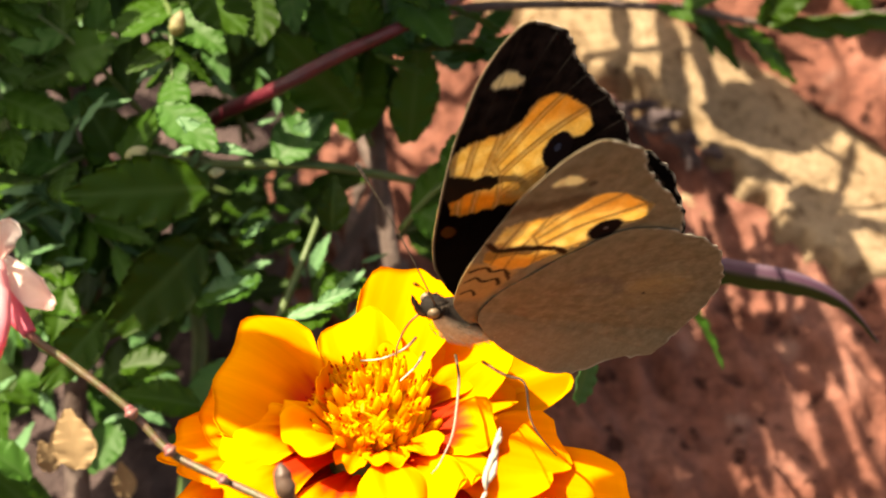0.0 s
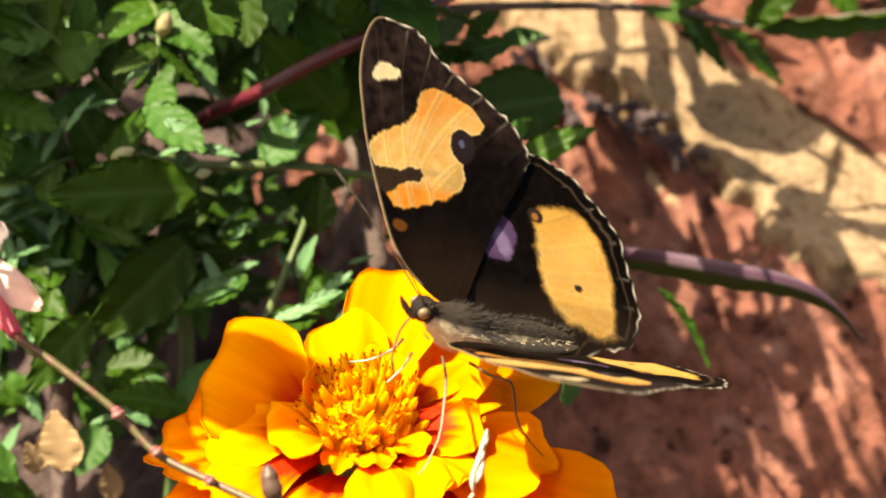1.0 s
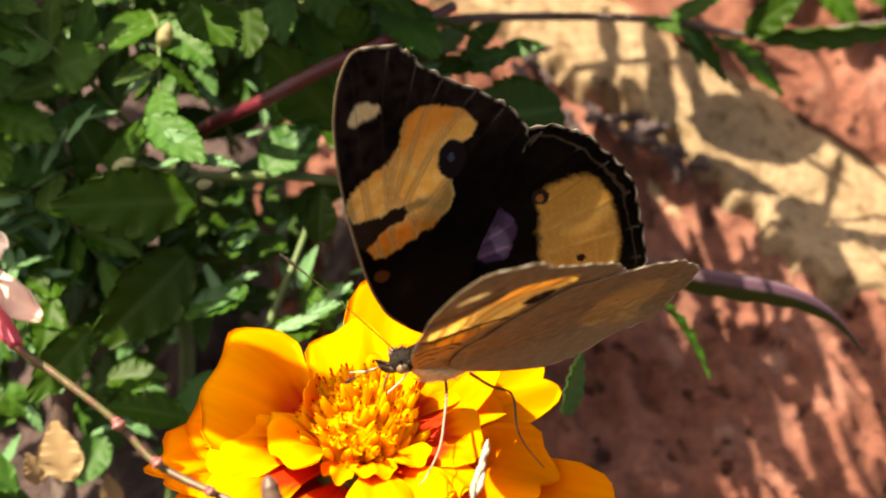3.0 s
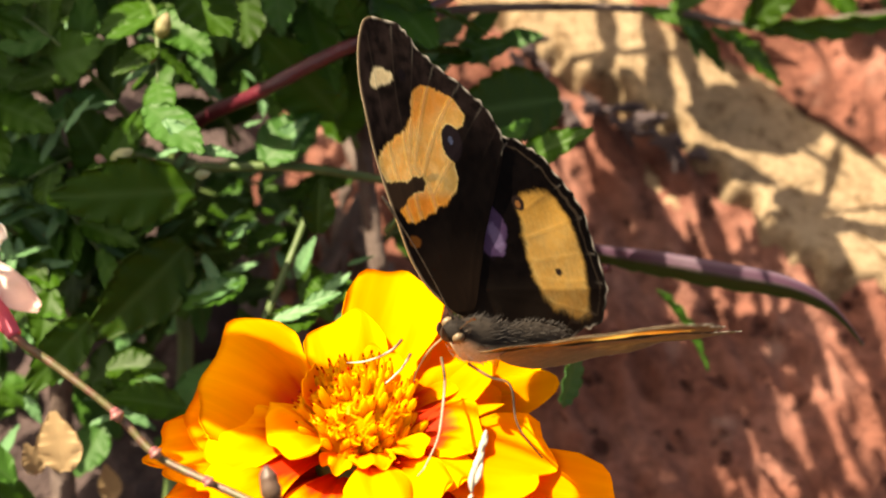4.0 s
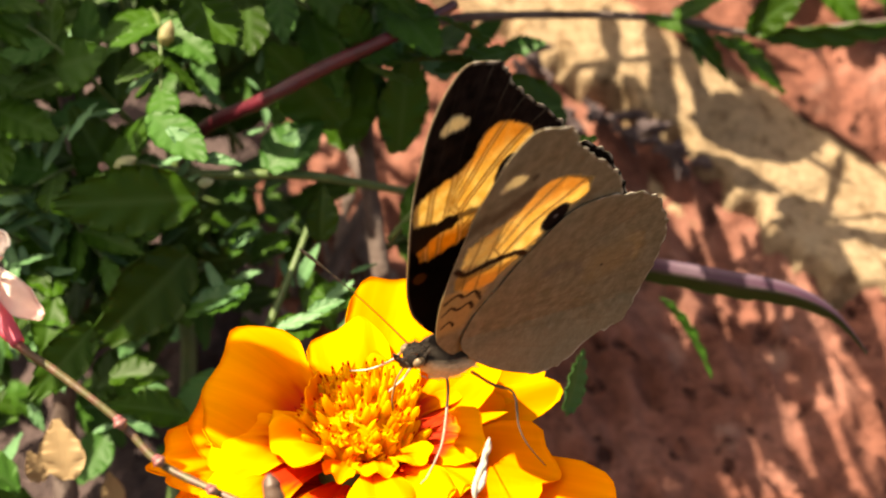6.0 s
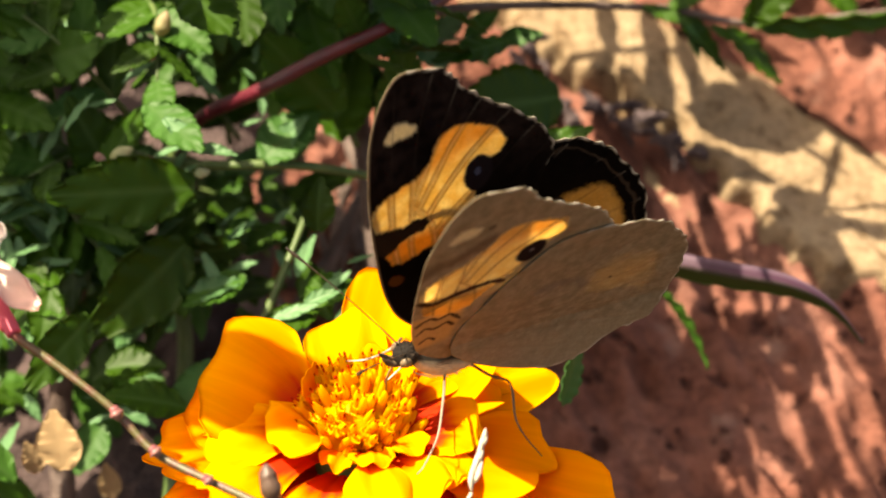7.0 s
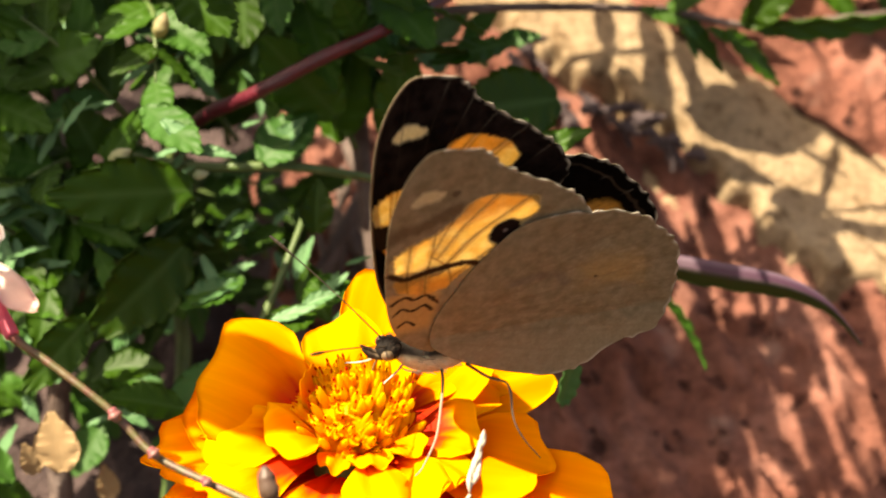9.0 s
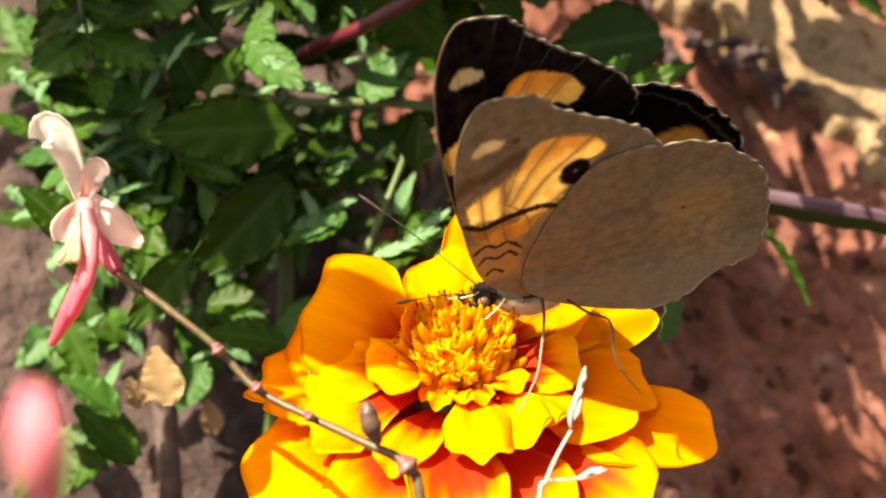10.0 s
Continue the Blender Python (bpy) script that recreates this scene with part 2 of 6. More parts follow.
def slab(a0, a1, c0, c1, step, height, depth, edge):
    """A block of the bank with a worked face: height(a, c) in mm, worn round the rim over edge mm."""
    na, nc = int((a1 - a0) / step) + 1, int((c1 - c0) / step) + 1
    A, C = np.linspace(a0, a1, na), np.linspace(c0, c1, nc)
    v = []
    for a in A:
        for c in C:
            rim = min(a - a0, a1 - a, c - c0, c1 - c) + 1.3 * noise.noise(Vector((a * 0.12, c * 0.12, 5)))
            drop = 0 if rim > edge else (1 - max(rim, 0) / edge) ** 2 * edge * 0.8
            v.append(bank_point(a, c, height(a, c) - drop))
    f = grid_faces(na, nc)
    k = len(v)
    rim = [i * nc for i in range(na)] + [(na - 1) * nc + j for j in range(1, nc)]
    rim += [i * nc + nc - 1 for i in range(na - 2, -1, -1)] + list(range(nc - 2, 0, -1))
    for i in rim:
        a, c = A[i // nc], C[i % nc]
        v.append(bank_point(a, c, -depth))
    m = len(rim)
    for i in range(m):
        j = (i + 1) % m
        f.append((rim[j], rim[i], k + i, k + j))
    f.append(tuple(range(k, k + m))[::-1])
    return v, f


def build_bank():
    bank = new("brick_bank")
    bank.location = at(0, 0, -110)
    tagged(bank, "bank of rough red bricks with wide cream mortar joints, sloped to fit the view", "brick bank", kind="structure")
    inv = Matrix.Translation(-bank.location)

    def add(name, vf, mat, label=""):
        me = mesh(name, vf[0], vf[1])
        me.transform(inv)
        part(name, me, mat, bank, label)

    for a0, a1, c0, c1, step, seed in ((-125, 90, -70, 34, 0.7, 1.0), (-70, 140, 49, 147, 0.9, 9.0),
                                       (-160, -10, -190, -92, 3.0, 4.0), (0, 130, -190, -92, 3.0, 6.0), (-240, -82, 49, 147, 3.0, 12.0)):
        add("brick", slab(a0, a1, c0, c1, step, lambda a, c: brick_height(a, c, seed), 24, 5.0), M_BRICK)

    def bed(a, c):
        lip = -2.4 + 6.0 * ease(26, 30, c - 5.5 * ease(36, 12, a) + 4 * noise.noise(Vector((a * 0.07, 1, 2))) + 2.5 * noise.noise(Vector((a * 0.3, c * 0.1, 2)))) - 0.34 * (c - 28)
        return lip + 1.1 * fbm(a * 0.06, c * 0.06, 2.0) + 0.35 * fbm(a * 0.4, c * 0.4, 5.0, 3)

    add("mortar", slab(-125, 130, 25, 51.5, 0.6, bed, 26, 1.5), M_MORTAR, "cream sandy mortar, crumbling along its edges")
    add("mortar", slab(-160, 130, -95, -67, 2.5, lambda a, c: -4 + fbm(a * 0.06, c * 0.06, 1.0), 26, 1.5), M_MORTAR, "cream sandy mortar")
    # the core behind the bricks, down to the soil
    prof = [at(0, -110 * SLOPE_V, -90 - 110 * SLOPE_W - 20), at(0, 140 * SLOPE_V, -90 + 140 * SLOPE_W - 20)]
    pts = [(prof[0].y, -0.05), (prof[0].y, prof[0].z), (prof[1].y, prof[1].z), (prof[1].y + 0.5, prof[1].z + 0.01), (prof[1].y + 0.5, -0.05)]
    v = [(x, y, z) for x in (-0.6, 0.6) for y, z in pts]
    f = [(0, 1, 2, 3, 4), (9, 8, 7, 6, 5)] + [(i, i + 5, (i + 1) % 5 + 5, (i + 1) % 5) for i in range(5)]
    add("core", (v, f), M_SOIL, "packed dark earth behind the bricks")


def build_mulch():
    n, m = 90, 110
    v = []
    for i in range(n):
        for j in range(m):
            u, q = -105 + 85 * i / (n - 1), -75 + 175 * j / (m - 1)
            edge = -24 + 9 * noise.noise(Vector((q * 0.05, 3, 1))) + 4 * noise.noise(Vector((q * 0.2, 1, 5)))
            h = 7.0 * float(ease(edge + 3, edge - 5, u)) - 3.0
            h += 2.4 * fbm(u * 0.08, q * 0.05, 4.0) + 1.2 * fbm(u * 0.35, q * 0.2, 9.0, 3)
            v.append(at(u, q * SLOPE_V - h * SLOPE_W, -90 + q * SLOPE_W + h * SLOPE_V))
    ob = part("mulch_bank", mesh("mulch_bank", v, grid_faces(n, m)), M_MULCH)
    tagged(ob, "dark purplish bark mulch heaped against the bricks", "mulch", kind="structure")


# ---- marigold ----
def petal_mesh(name, root, tip, wide, bow, cup, ruf, seed, red, shade_tint=0.0, roll=0.0):
    """A ray petal in the plane of its own spine, from root (out, up) to tip (out, up) in mm, with a rounded, gently
    waved end.
    bow lifts its middle, cup its sides, roll turns its margins down; red: how far the red base reaches; the share
    before roll paints shaded petals more orange."""
    ns, nt = 22, 17
    P = np.zeros((ns, nt, 3))
    rng = random.Random(seed)
    ph, fr, tw = rng.uniform(0, 6), rng.uniform(2.6, 4.2), rng.uniform(-0.10, 0.10)
    dent, skew = rng.uniform(0.01, 0.045), rng.uniform(-0.06, 0.06)
    span, climb = tip[0] - root[0], tip[1] - root[1]
    L = math.hypot(span, climb)
    cols = []
    for i in range(ns):
        s = i / (ns - 1)
        half = wide / 2 * (0.24 + 0.80 * float(ease(0.0, 0.72, s)))
        for j in range(nt):
            t = -1 + 2 * j / (nt - 1)
            end = 0.34 * (1 - math.sqrt(max(0.0, 1 - 0.97 * t * t))) + dent * math.cos(7.5 * t + ph) + skew * t
            q = s * (1 - end * float(ease(0.30, 1.0, s)))
            zz = root[1] + climb * q + bow * math.sin(math.pi * min(1.0, q * 0.92)) + cup * half * t * t
            zz += ruf * (math.sin(fr * t + ph + 2 * s) * s * s + 0.4 * math.cos(6.5 * t + 2 * ph) * s ** 3) + tw * half * t * s * 2
            zz -= roll * half * abs(t) ** 5 * s + roll * 0.5 * wide * s ** 7 * 0.5
            zz += (0.07 * math.cos(t * 15) + 0.13 * math.cos(t * 6.5 + ph)) * (1 - 0.5 * s)
            P[i, j] = (root[0] + span * q, t * half, zz)
            n = noise.noise(Vector((s * 3, t * 5, seed)))
            r = ease(red + 0.14, red - 0.10, q + 0.30 * abs(t) ** 2 * red + 0.12 * n)
            edge = ease(0.50, 1.0, max(abs(t) * 0.9, s * 0.95) + 0.06 * n) * (1 - 0.55 * shade_tint)
            # less green turns petals that stand in shade more orange
            main = lerp((0.95, 0.31 - 0.07 * shade_tint, 0.002), (0.97, 0.455, 0.003), edge)
            cols.append(lerp(main, (0.62, 0.020, 0.012), float(r) * (0.94 if red > 0 else 0.0)))
    v, f = sheet(P, 0.14)
    return mesh(name, v, f, np.vstack([cols, cols]))


def flower_frame(u, v, w, lean):
    """A frame with its z along the blossom's axis, which leans lean degrees up from the line of sight."""
    e1, e3 = AX_U, turned(0, math.sin(radians(lean)), math.cos(radians(lean)))
    e2 = e3.cross(e1)
    m = Matrix((e1, e2, e3)).transposed().to_4x4()
    m.translation = at(u, v, w)
    return m


def floret_mesh(name, seed, opened):
    """A small disc floret: a tube that opens into five lobes, with a dark anther tip in the older ones."""
    rng = random.Random(seed)
    v, f, cols = [], [], []
    prof = [(0.0, 0.32), (1.3, 0.40), (2.4, 0.50 if opened else 0.44), (2.95, 0.56 if opened else 0.38)] + ([] if opened else [(3.5, 0.22), (3.65, 0.05)])
    for z, r in prof:
        for j in range(10):
            a = 2 * math.pi * j / 10
            q = r * (1 + 0.12 * math.cos(5 * a))
            v.append((q * math.cos(a) * 0.001, q * math.sin(a) * 0.001, z * 0.001))
            cols.append(lerp((0.96, 0.42, 0.003), (0.98, 0.60, 0.004), z / 3.0))
    f += grid_faces(len(prof), 10, 0, False, True)
    if not opened:
        f.append(tuple(range(50, 60)))
        if seed % 2:
            k = len(v)
            for z, r in ((3.4, 0.13), (3.85, 0.09)):
                for j in range(5):
                    v.append((r * math.cos(j * 1.257) * 0.001 + 0.0001, r * math.sin(j * 1.257) * 0.001, z * 0.001))
                    cols.append((0.50, 0.03, 0.01))
            f += grid_faces(2, 5, k, False, True)
            f.append(tuple(range(k + 5, k + 10)))
        return mesh(name, v, f, cols)
    for j in range(5):
        a = 2 * math.pi * j / 5
        k = len(v)
        out, up = 0.82, 3.25 + rng.uniform(-0.15, 0.15)
        v.append((out * math.cos(a) * 0.001, out * math.sin(a) * 0.001, up * 0.001))
        cols.append((0.98, 0.55, 0.004))
        b = 30 + (2 * j) % 10
        f.append((b, 30 + (2 * j + 1) % 10, k))
        f.append((30 + (2 * j - 1) % 10, b, k))
    k = len(v)
    for j in range(10):
        a = 2 * math.pi * j / 10
        v.append((0.54 * math.cos(a) * 0.001, 0.54 * math.sin(a) * 0.001, 0.0028))
        cols.append((0.95, 0.50, 0.003))
    f.append(tuple(range(k, k + 10)))
    if opened:
        k = len(v)
        for z, r, c in ((2.0, 0.12, (0.95, 0.45, 0.01)), (3.5, 0.13, (0.95, 0.40, 0.01)), (3.56, 0.14, (0.55, 0.03, 0.01)), (3.8, 0.10, (0.50, 0.02, 0.01))):
            for j in range(5):
                a = 2 * math.pi * j / 5
                v.append((r * math.cos(a) * 0.001, r * math.sin(a) * 0.001, z * 0.001))
                cols.append(c)
        f += grid_faces(4, 5, k, False, True)
        f.append(tuple(range(k + 15, k + 20)))
    return mesh(name, v, f, cols)


def build_marigold():
    base = flower_frame(-7.2, -17.2, -1.0, 47)
    flower = new("marigold")
    flower.matrix_basis = base
    tagged(flower, "open yellow and orange marigold blossom with red petal bases", "flower")
    # tip across, tip back and tip up the axis; start from the axis and its height; width, bow, cup, ruffle, red reach,
    # orange painted for shade, rolled margin
    rays = [
        # outer rays
        (-13.6, 5.2, 5.0, 2.5, -1.2, 14.0, 1.4, 0.05, 0.9, 0.46, 0.45, 0.0),
        (-15.2, 1.8, 3.4, 3.0, -1.6, 9.5, 0.8, 0.05, 0.6, 0.40, 0.9, 0.0),
        (-18.4, -2.9, 1.2, 3.0, -2.2, 9.0, 1.0, 0.04, 0.8, 0.46, 0.8, 0.0),
        (-17.8, -7.4, -1.4, 3.0, -2.6, 7.5, 0.8, 0.04, 0.8, 0.72, 0.9, 0.0),
        (-17.4, -13.4, -1.2, 3.0, -2.2, 11.0, 1.4, 0.02, 0.7, 0.58, 0.5, 0.0),
        (-9.6, -17.2, -0.8, 3.0, -1.8, 9.0, 1.4, 0.05, 0.8, 0.68, 0.2, 0.0),
        (0.2, -17.8, -0.4, 2.6, -1.0, 8.5, 1.4, 0.04, 0.8, 0.74, 0.2, 0.0),
        (7.6, -17.4, -1.6, 3.0, -2.0, 9.5, 0.8, 0.05, 0.8, 0.72, 0.7, 0.0),
        (16.0, -14.6, -1.8, 3.0, -2.4, 9.5, 1.0, 0.04, 0.9, 0.74, 0.9, 0.0),
        (22.0, -6.8, -1.4, 3.0, -2.4, 9.0, 1.0, 0.03, 0.6, 0.40, 0.7, 0.0),
        (16.6, -3.6, 0.6, 2.8, -1.4, 10.0, 1.2, 0.03, 0.8, 0.50, 0.8, 0.0),
        (17.2, 16.4, -8.4, 2.8, -1.6, 8.2, 1.6, 0.06, 0.9, 0.36, 0.0, 0.0),
        (15.4, 19.6, -8.2, 2.8, -1.4, 8.0, 1.6, 0.06, 0.9, 0.36, 0.0, 0.0),
        (10.8, 13.0, -0.6, 2.8, -2.0, 8.5, 1.0, 0.05, 0.8, 0.40, 0.4, 0.0),
        (3.8, 19.6, 2.4, 2.2, -0.8, 8.6, 1.4, 0.10, 0.7, 0.26, 0.0, 0.0),
        (-2.2, 12.6, 3.2, 2.2, -0.4, 7.2, 1.4, 0.10, 0.7, 0.26, 0.0, 0.0),
        (-7.0, 10.5, 0.4, 2.5, -2.0, 8.5, 0.8, 0.05, 0.6, 0.40, 0.8, 0.0),
        # inner rays
        (-13.6, -2.2, 3.0, 2.8, 0.8, 7.4, 1.6, 0.05, 0.5, 0.50, 0.1, 0.22),
        (-8.2, 0.6, 3.8, 3.0, 0.6, 3.4, 0.8, 0.10, 0.3, 0.34, 0.1, 0.25),
        (-13.2, -7.8, 2.0, 2.8, 0.4, 6.8, 1.6, 0.05, 0.5, 0.58, 0.1, 0.22),
        (-7.2, -4.6, 4.4, 3.2, 2.0, 6.6, 1.5, 0.40, 0.3, 0.0, 0.25, 0.10),
        (-4.6, 1.4, 7.6, 3.9, 2.4, 3.3, 0.5, 0.30, 0.2, 0.0, 0.35, 0.0),
        (-5.6, -11.6, 1.2, 2.8, -0.4, 5.2, 1.2, 0.06, 0.6, 0.56, 0.3, 0.15),
        (2.6, -11.2, 2.6, 3.0, 1.4, 5.8, 2.0, 0.02, 0.6, 0.34, 0.0, 0.40),
        (6.4, -9.6, 3.0, 3.0, 1.0, 5.8, 1.5, 0.08, 0.6, 0.42, 0.0, 0.25),
        (9.6, -6.8, 2.6, 3.0, 0.4, 5.2, 1.3, 0.08, 0.6, 0.55, 0.0, 0.22),
        (10.6, -1.6, 3.4, 3.0, 0.4, 6.0, 1.2, 0.08, 0.7, 0.68, 0.0, 0.20),
        (5.4, -5.0, 4.6, 3.4, 2.4, 3.4, 0.8, 0.25, 0.4, 0.0, 0.2, 0.25),
        (1.4, -6.6, 4.2, 3.4, 2.4, 3.8, 1.0, 0.30, 0.4, 0.5, 0.2, 0.15),
        (-2.4, -6.4, 3.8, 3.4, 2.2, 2.8, 0.8, 0.20, 0.4, 0.0, 0.3, 0.1),
        (12.2, 9.4, -2.4, 2.8, 0.2, 6.6, 1.2, 0.06, 0.8, 0.52, 0.0, 0.12),
        (8.4, 12.0, -1.6, 2.8, 0.0, 6.4, 1.2, 0.08, 0.7, 0.50, 0.1, 0.1),
        (3.0, 8.0, 3.2, 2.6, 0.8, 5.2, 1.0, 0.1, 0.5, 0.36, 0.1, 0.0),
    ]
    for i, (x, y, z, r0, z0, wide, bow, cup, ruf, red, shade_tint, roll) in enumerate(rays):
        m = pose(0, 0, 0, 0, 0, math.degrees(math.atan2(y, x)))
        part("petal", petal_mesh("petal", (r0, z0), (math.hypot(x, y), z), wide, bow, cup, ruf, i + 3, red, shade_tint, roll), M_PETAL, flower, "", m)
    dv, df = blob((3.8, 4.2, 4.2), 26, 16, 0.05, 4)
    dv = np.column_stack([dv[:, 1], dv[:, 2], dv[:, 0] * 1.0 + 0.0027])
    part("disc", mesh("disc", dv, df, np.tile((0.95, 0.48, 0.003), (len(dv), 1))), M_FLORET, flower, "orange dome that carries the florets")
    kinds = [floret_mesh("floret", s, o) for s, o in ((1, True), (2, True), (3, False), (4, False), (5, False))]
    rng = random.Random(8)
    for i in range(118):
        r = 3.8 * math.sqrt((i + 0.5) / 118)
        a = i * 2.39996 + rng.uniform(-0.12, 0.12)
        m = pose(r * math.cos(a) * 0.001, r * math.sin(a) * 0.001, (4.0 - 0.15 * r * r + rng.uniform(-0.5, 0.8)) * 0.001)
        m = m @ pose(0, 0, 0, 0, 0, math.degrees(a)) @ pose(0, 0, 0, rng.uniform(-13, 13), r * 8.0 + rng.uniform(-6, 8), rng.uniform(0, 70))
        q = rng.uniform(0.66, 0.88)
        m = m @ Matrix.Diagonal((q * 1.1, q * 1.1, rng.uniform(0.88, 1.28), 1))
        part("floret", rng.choice(kinds), M_FLORET, flower, "", m)
    v, f, _ = tube([(0, 0, 2.4), (0, 0, 0), (0, 0, -3.5), (0, 0, -12), (0, 0, -17)], [3.6, 4.4, 4.2, 3.4, 1.5], 16, 24, 0.10)
    part("calyx", mesh("calyx", v, f), M_STEM_GREEN, flower, "green ribbed cup under the petals")
    inv = base.inverted()
    root = base @ Vector((0, 0, -0.016))
    pts = [root, root + base.to_3x3() @ Vector((0, 0, -0.02)) + Vector((0, 0.0, -0.01)), Vector((-0.010, -0.030, 0.16)), Vector((-0.012, -0.034, -0.01))]
    v, f, _ = tube([tuple((inv @ p) * 1000) for p in pts], [1.2, 1.1, 1.3, 1.6], 10, 30, 0.1)
    part("stem", mesh("stem", v, f), M_STEM_GREEN, flower)


# ---- butterfly ----
FORE = [(1.5, 0.3), (4.4, 2.6), (5.6, 4.6), (6.4, 7.0), (7.0, 10.0), (7.5, 13.4), (7.8, 17.0), (7.8, 20.6), (7.2, 24.0), (6.1, 26.4), (5.0, 27.2), (3.2, 27.1),
        (1.2, 26.6), (0.3, 25.9), (-0.5, 24.8), (-1.8, 23.7), (-3.7, 22.4), (-5.7, 21.1), (-7.8, 19.6), (-9.1, 18.3), (-10.0, 16.9),
        (-10.0, 15.4), (-8.2, 12.4), (-5.2, 8.0), (-2.8, 3.6), (-0.8, 0.4)]
HIND = [(2.0, 0.2), (1.4, 4.2), (-0.9, 9.8), (-4.2, 14.8), (-7.8, 16.6), (-11.4, 16.3), (-13.1, 16.1), (-14.9, 15.4), (-16.8, 14.3), (-18.1, 12.7), (-19.5, 10.9),
        (-20.5, 9.0), (-20.9, 6.6), (-21.1, 4.0), (-21.2, 1.5), (-20.8, -0.8), (-19.9, -2.6), (-18.4, -3.4), (-16.1, -3.8), (-14.3, -5.1),
        (-12.3, -6.2), (-10.0, -6.5), (-6.5, -5.6), (-2.4, -3.9), (0.8, -1.6)]
PATCH = [(1.4, 20.3), (0.0, 21.0), (-1.5, 20.8), (-3.3, 20.3), (-4.7, 19.3), (-5.1, 18.2), (-4.6, 17.3), (-3.6, 17.0), (-2.4, 17.4), (-1.6, 16.4),
         (-1.6, 14.9), (-2.4, 13.7), (-2.6, 12.7), (-1.9, 11.4), (-0.4, 10.2), (1.2, 9.6), (2.8, 9.0), (4.4, 8.6), (5.4, 8.7), (6.1, 9.8),
         (6.8, 11.5), (7.2, 12.7), (7.4, 13.9), (6.8, 14.9), (5.2, 15.9), (3.5, 16.8), (2.1, 18.0), (1.9, 19.3)]
CLUB = [(7.4, 12.6), (6.6, 12.3), (5.6, 12.3), (4.5, 12.3), (3.2, 12.8), (2.3, 12.6), (2.0, 11.9), (2.6, 11.2), (3.4, 11.2), (4.4, 10.9), (5.2, 10.3), (6.2, 9.7), (7.2, 10.2)]
FLECK = [(6.6, 21.0), (6.1, 21.9), (5.3, 22.5), (4.5, 22.6), (3.6, 22.0), (3.9, 21.1), (5.0, 21.1), (5.9, 20.8)]
H_PATCH = [(-10.6, 8.6), (-11.3, 9.8), (-12.3, 10.3), (-13.9, 10.6), (-16.0, 10.5), (-17.2, 9.4), (-17.9, 7.8), (-18.3, 6.1), (-18.5, 3.8), (-18.0, 1.5),
           (-18.0, -0.3), (-18.0, -2.2), (-16.6, -2.7), (-12.5, -1.6), (-11.3, -0.5), (-10.4, 1.4), (-10.4, 3.6), (-10.5, 5.9), (-10.7, 7.4)]
U_PATCH = [(6.9, 15.0), (5.4, 16.1), (3.7, 16.9), (2.2, 18.1), (1.4, 19.9), (0.5, 20.7), (-1.0, 21.0), (-3.1, 20.6), (-5.1, 19.6), (-5.0, 17.6),
           (-4.2, 16.4), (-1.9, 13.9), (-0.8, 12.5), (0.8, 11.0), (1.6, 9.6), (3.0, 9.0), (5.0, 9.3), (6.2, 10.2), (6.6, 12.4)]
FORE_VEINS = [[(1, 1), (4.6, 8), (5.6, 15), (5.6, 25.6)], [(1, 1), (3.4, 9), (3.6, 14), (3.4, 21), (2.2, 26.4)], [(3.6, 14), (2.0, 19), (-0.2, 24.8)],
              [(3.0, 13.6), (0.6, 18.4), (-2.5, 23.0)], [(2.2, 12.6), (-0.6, 16.6), (-5.4, 21.2)], [(1.4, 10.8), (-2.0, 14.0), (-7.8, 18.9)],
              [(0, 1), (1.0, 7.5), (1.4, 10.8), (2.2, 12.6), (3.6, 14)], [(0.6, 7.0), (-3, 11), (-9.4, 16.8)], [(-0.3, 1), (-3.6, 7.0), (-9.8, 15.4)]]
HIND_VEINS = [[(0, 1), (-4, 7), (-9, 12.8), (-12.0, 15.6)], [(-4, 7), (-10, 10.4), (-15.6, 13.4)], [(-3.4, 5), (-9, 7.4), (-18.2, 11.4)],
              [(-3.2, 4), (-10, 5.4), (-20.0, 8.0)], [(0, 0.5), (-5, 2.6), (-12, 3.4), (-20.7, 4.2)], [(-5, 2.6), (-12, 1.4), (-20.4, 1.0)],
              [(0, 0), (-8, -0.4), (-18.8, -2.2)], [(0, -0.6), (-6, -2.4), (-12.5, -4.2)]]


SET_FORE = ((0.999, 0.037, 0.26), (-0.021, 1.003, 1.60))  # how the drawn wings sit on their hinges
SET_HIND = ((0.999, 0.042, 0.04), (0.084, 0.936, 3.60))
BODY_RISE = 1.4


def sdf(P, poly):
    """Signed distance (mm, inside negative) from points to a polygon."""
    a = np.asarray(poly, float)
    b = np.roll(a, -1, 0)
    d = np.full(len(P), 1e9)
    ins = np.zeros(len(P), bool)
    for p, q in zip(a, b):
        e, w = q - p, P - p
        t = np.clip((w @ e) / (e @ e), 0, 1)
        d = np.minimum(d, np.linalg.norm(w - t[:, None] * e, axis=1))
        c = ((p[1] > P[:, 1]) != (q[1] > P[:, 1])) & (P[:, 0] < (q[0] - p[0]) * (P[:, 1] - p[1]) / (q[1] - p[1] + 1e-12) + p[0])
        ins ^= c
    return np.where(ins, -d, d)


def line_dist(P, pts):
    s = spline([(x, y) for x, y in pts], 24)
    d = np.full(len(P), 1e9)
    for p, q in zip(s[:-1], s[1:]):
        e, w = q - p, P - p
        t = np.clip((w @ e) / (e @ e + 1e-9), 0, 1)
        d = np.minimum(d, np.linalg.norm(w - t[:, None] * e, axis=1))
    return d


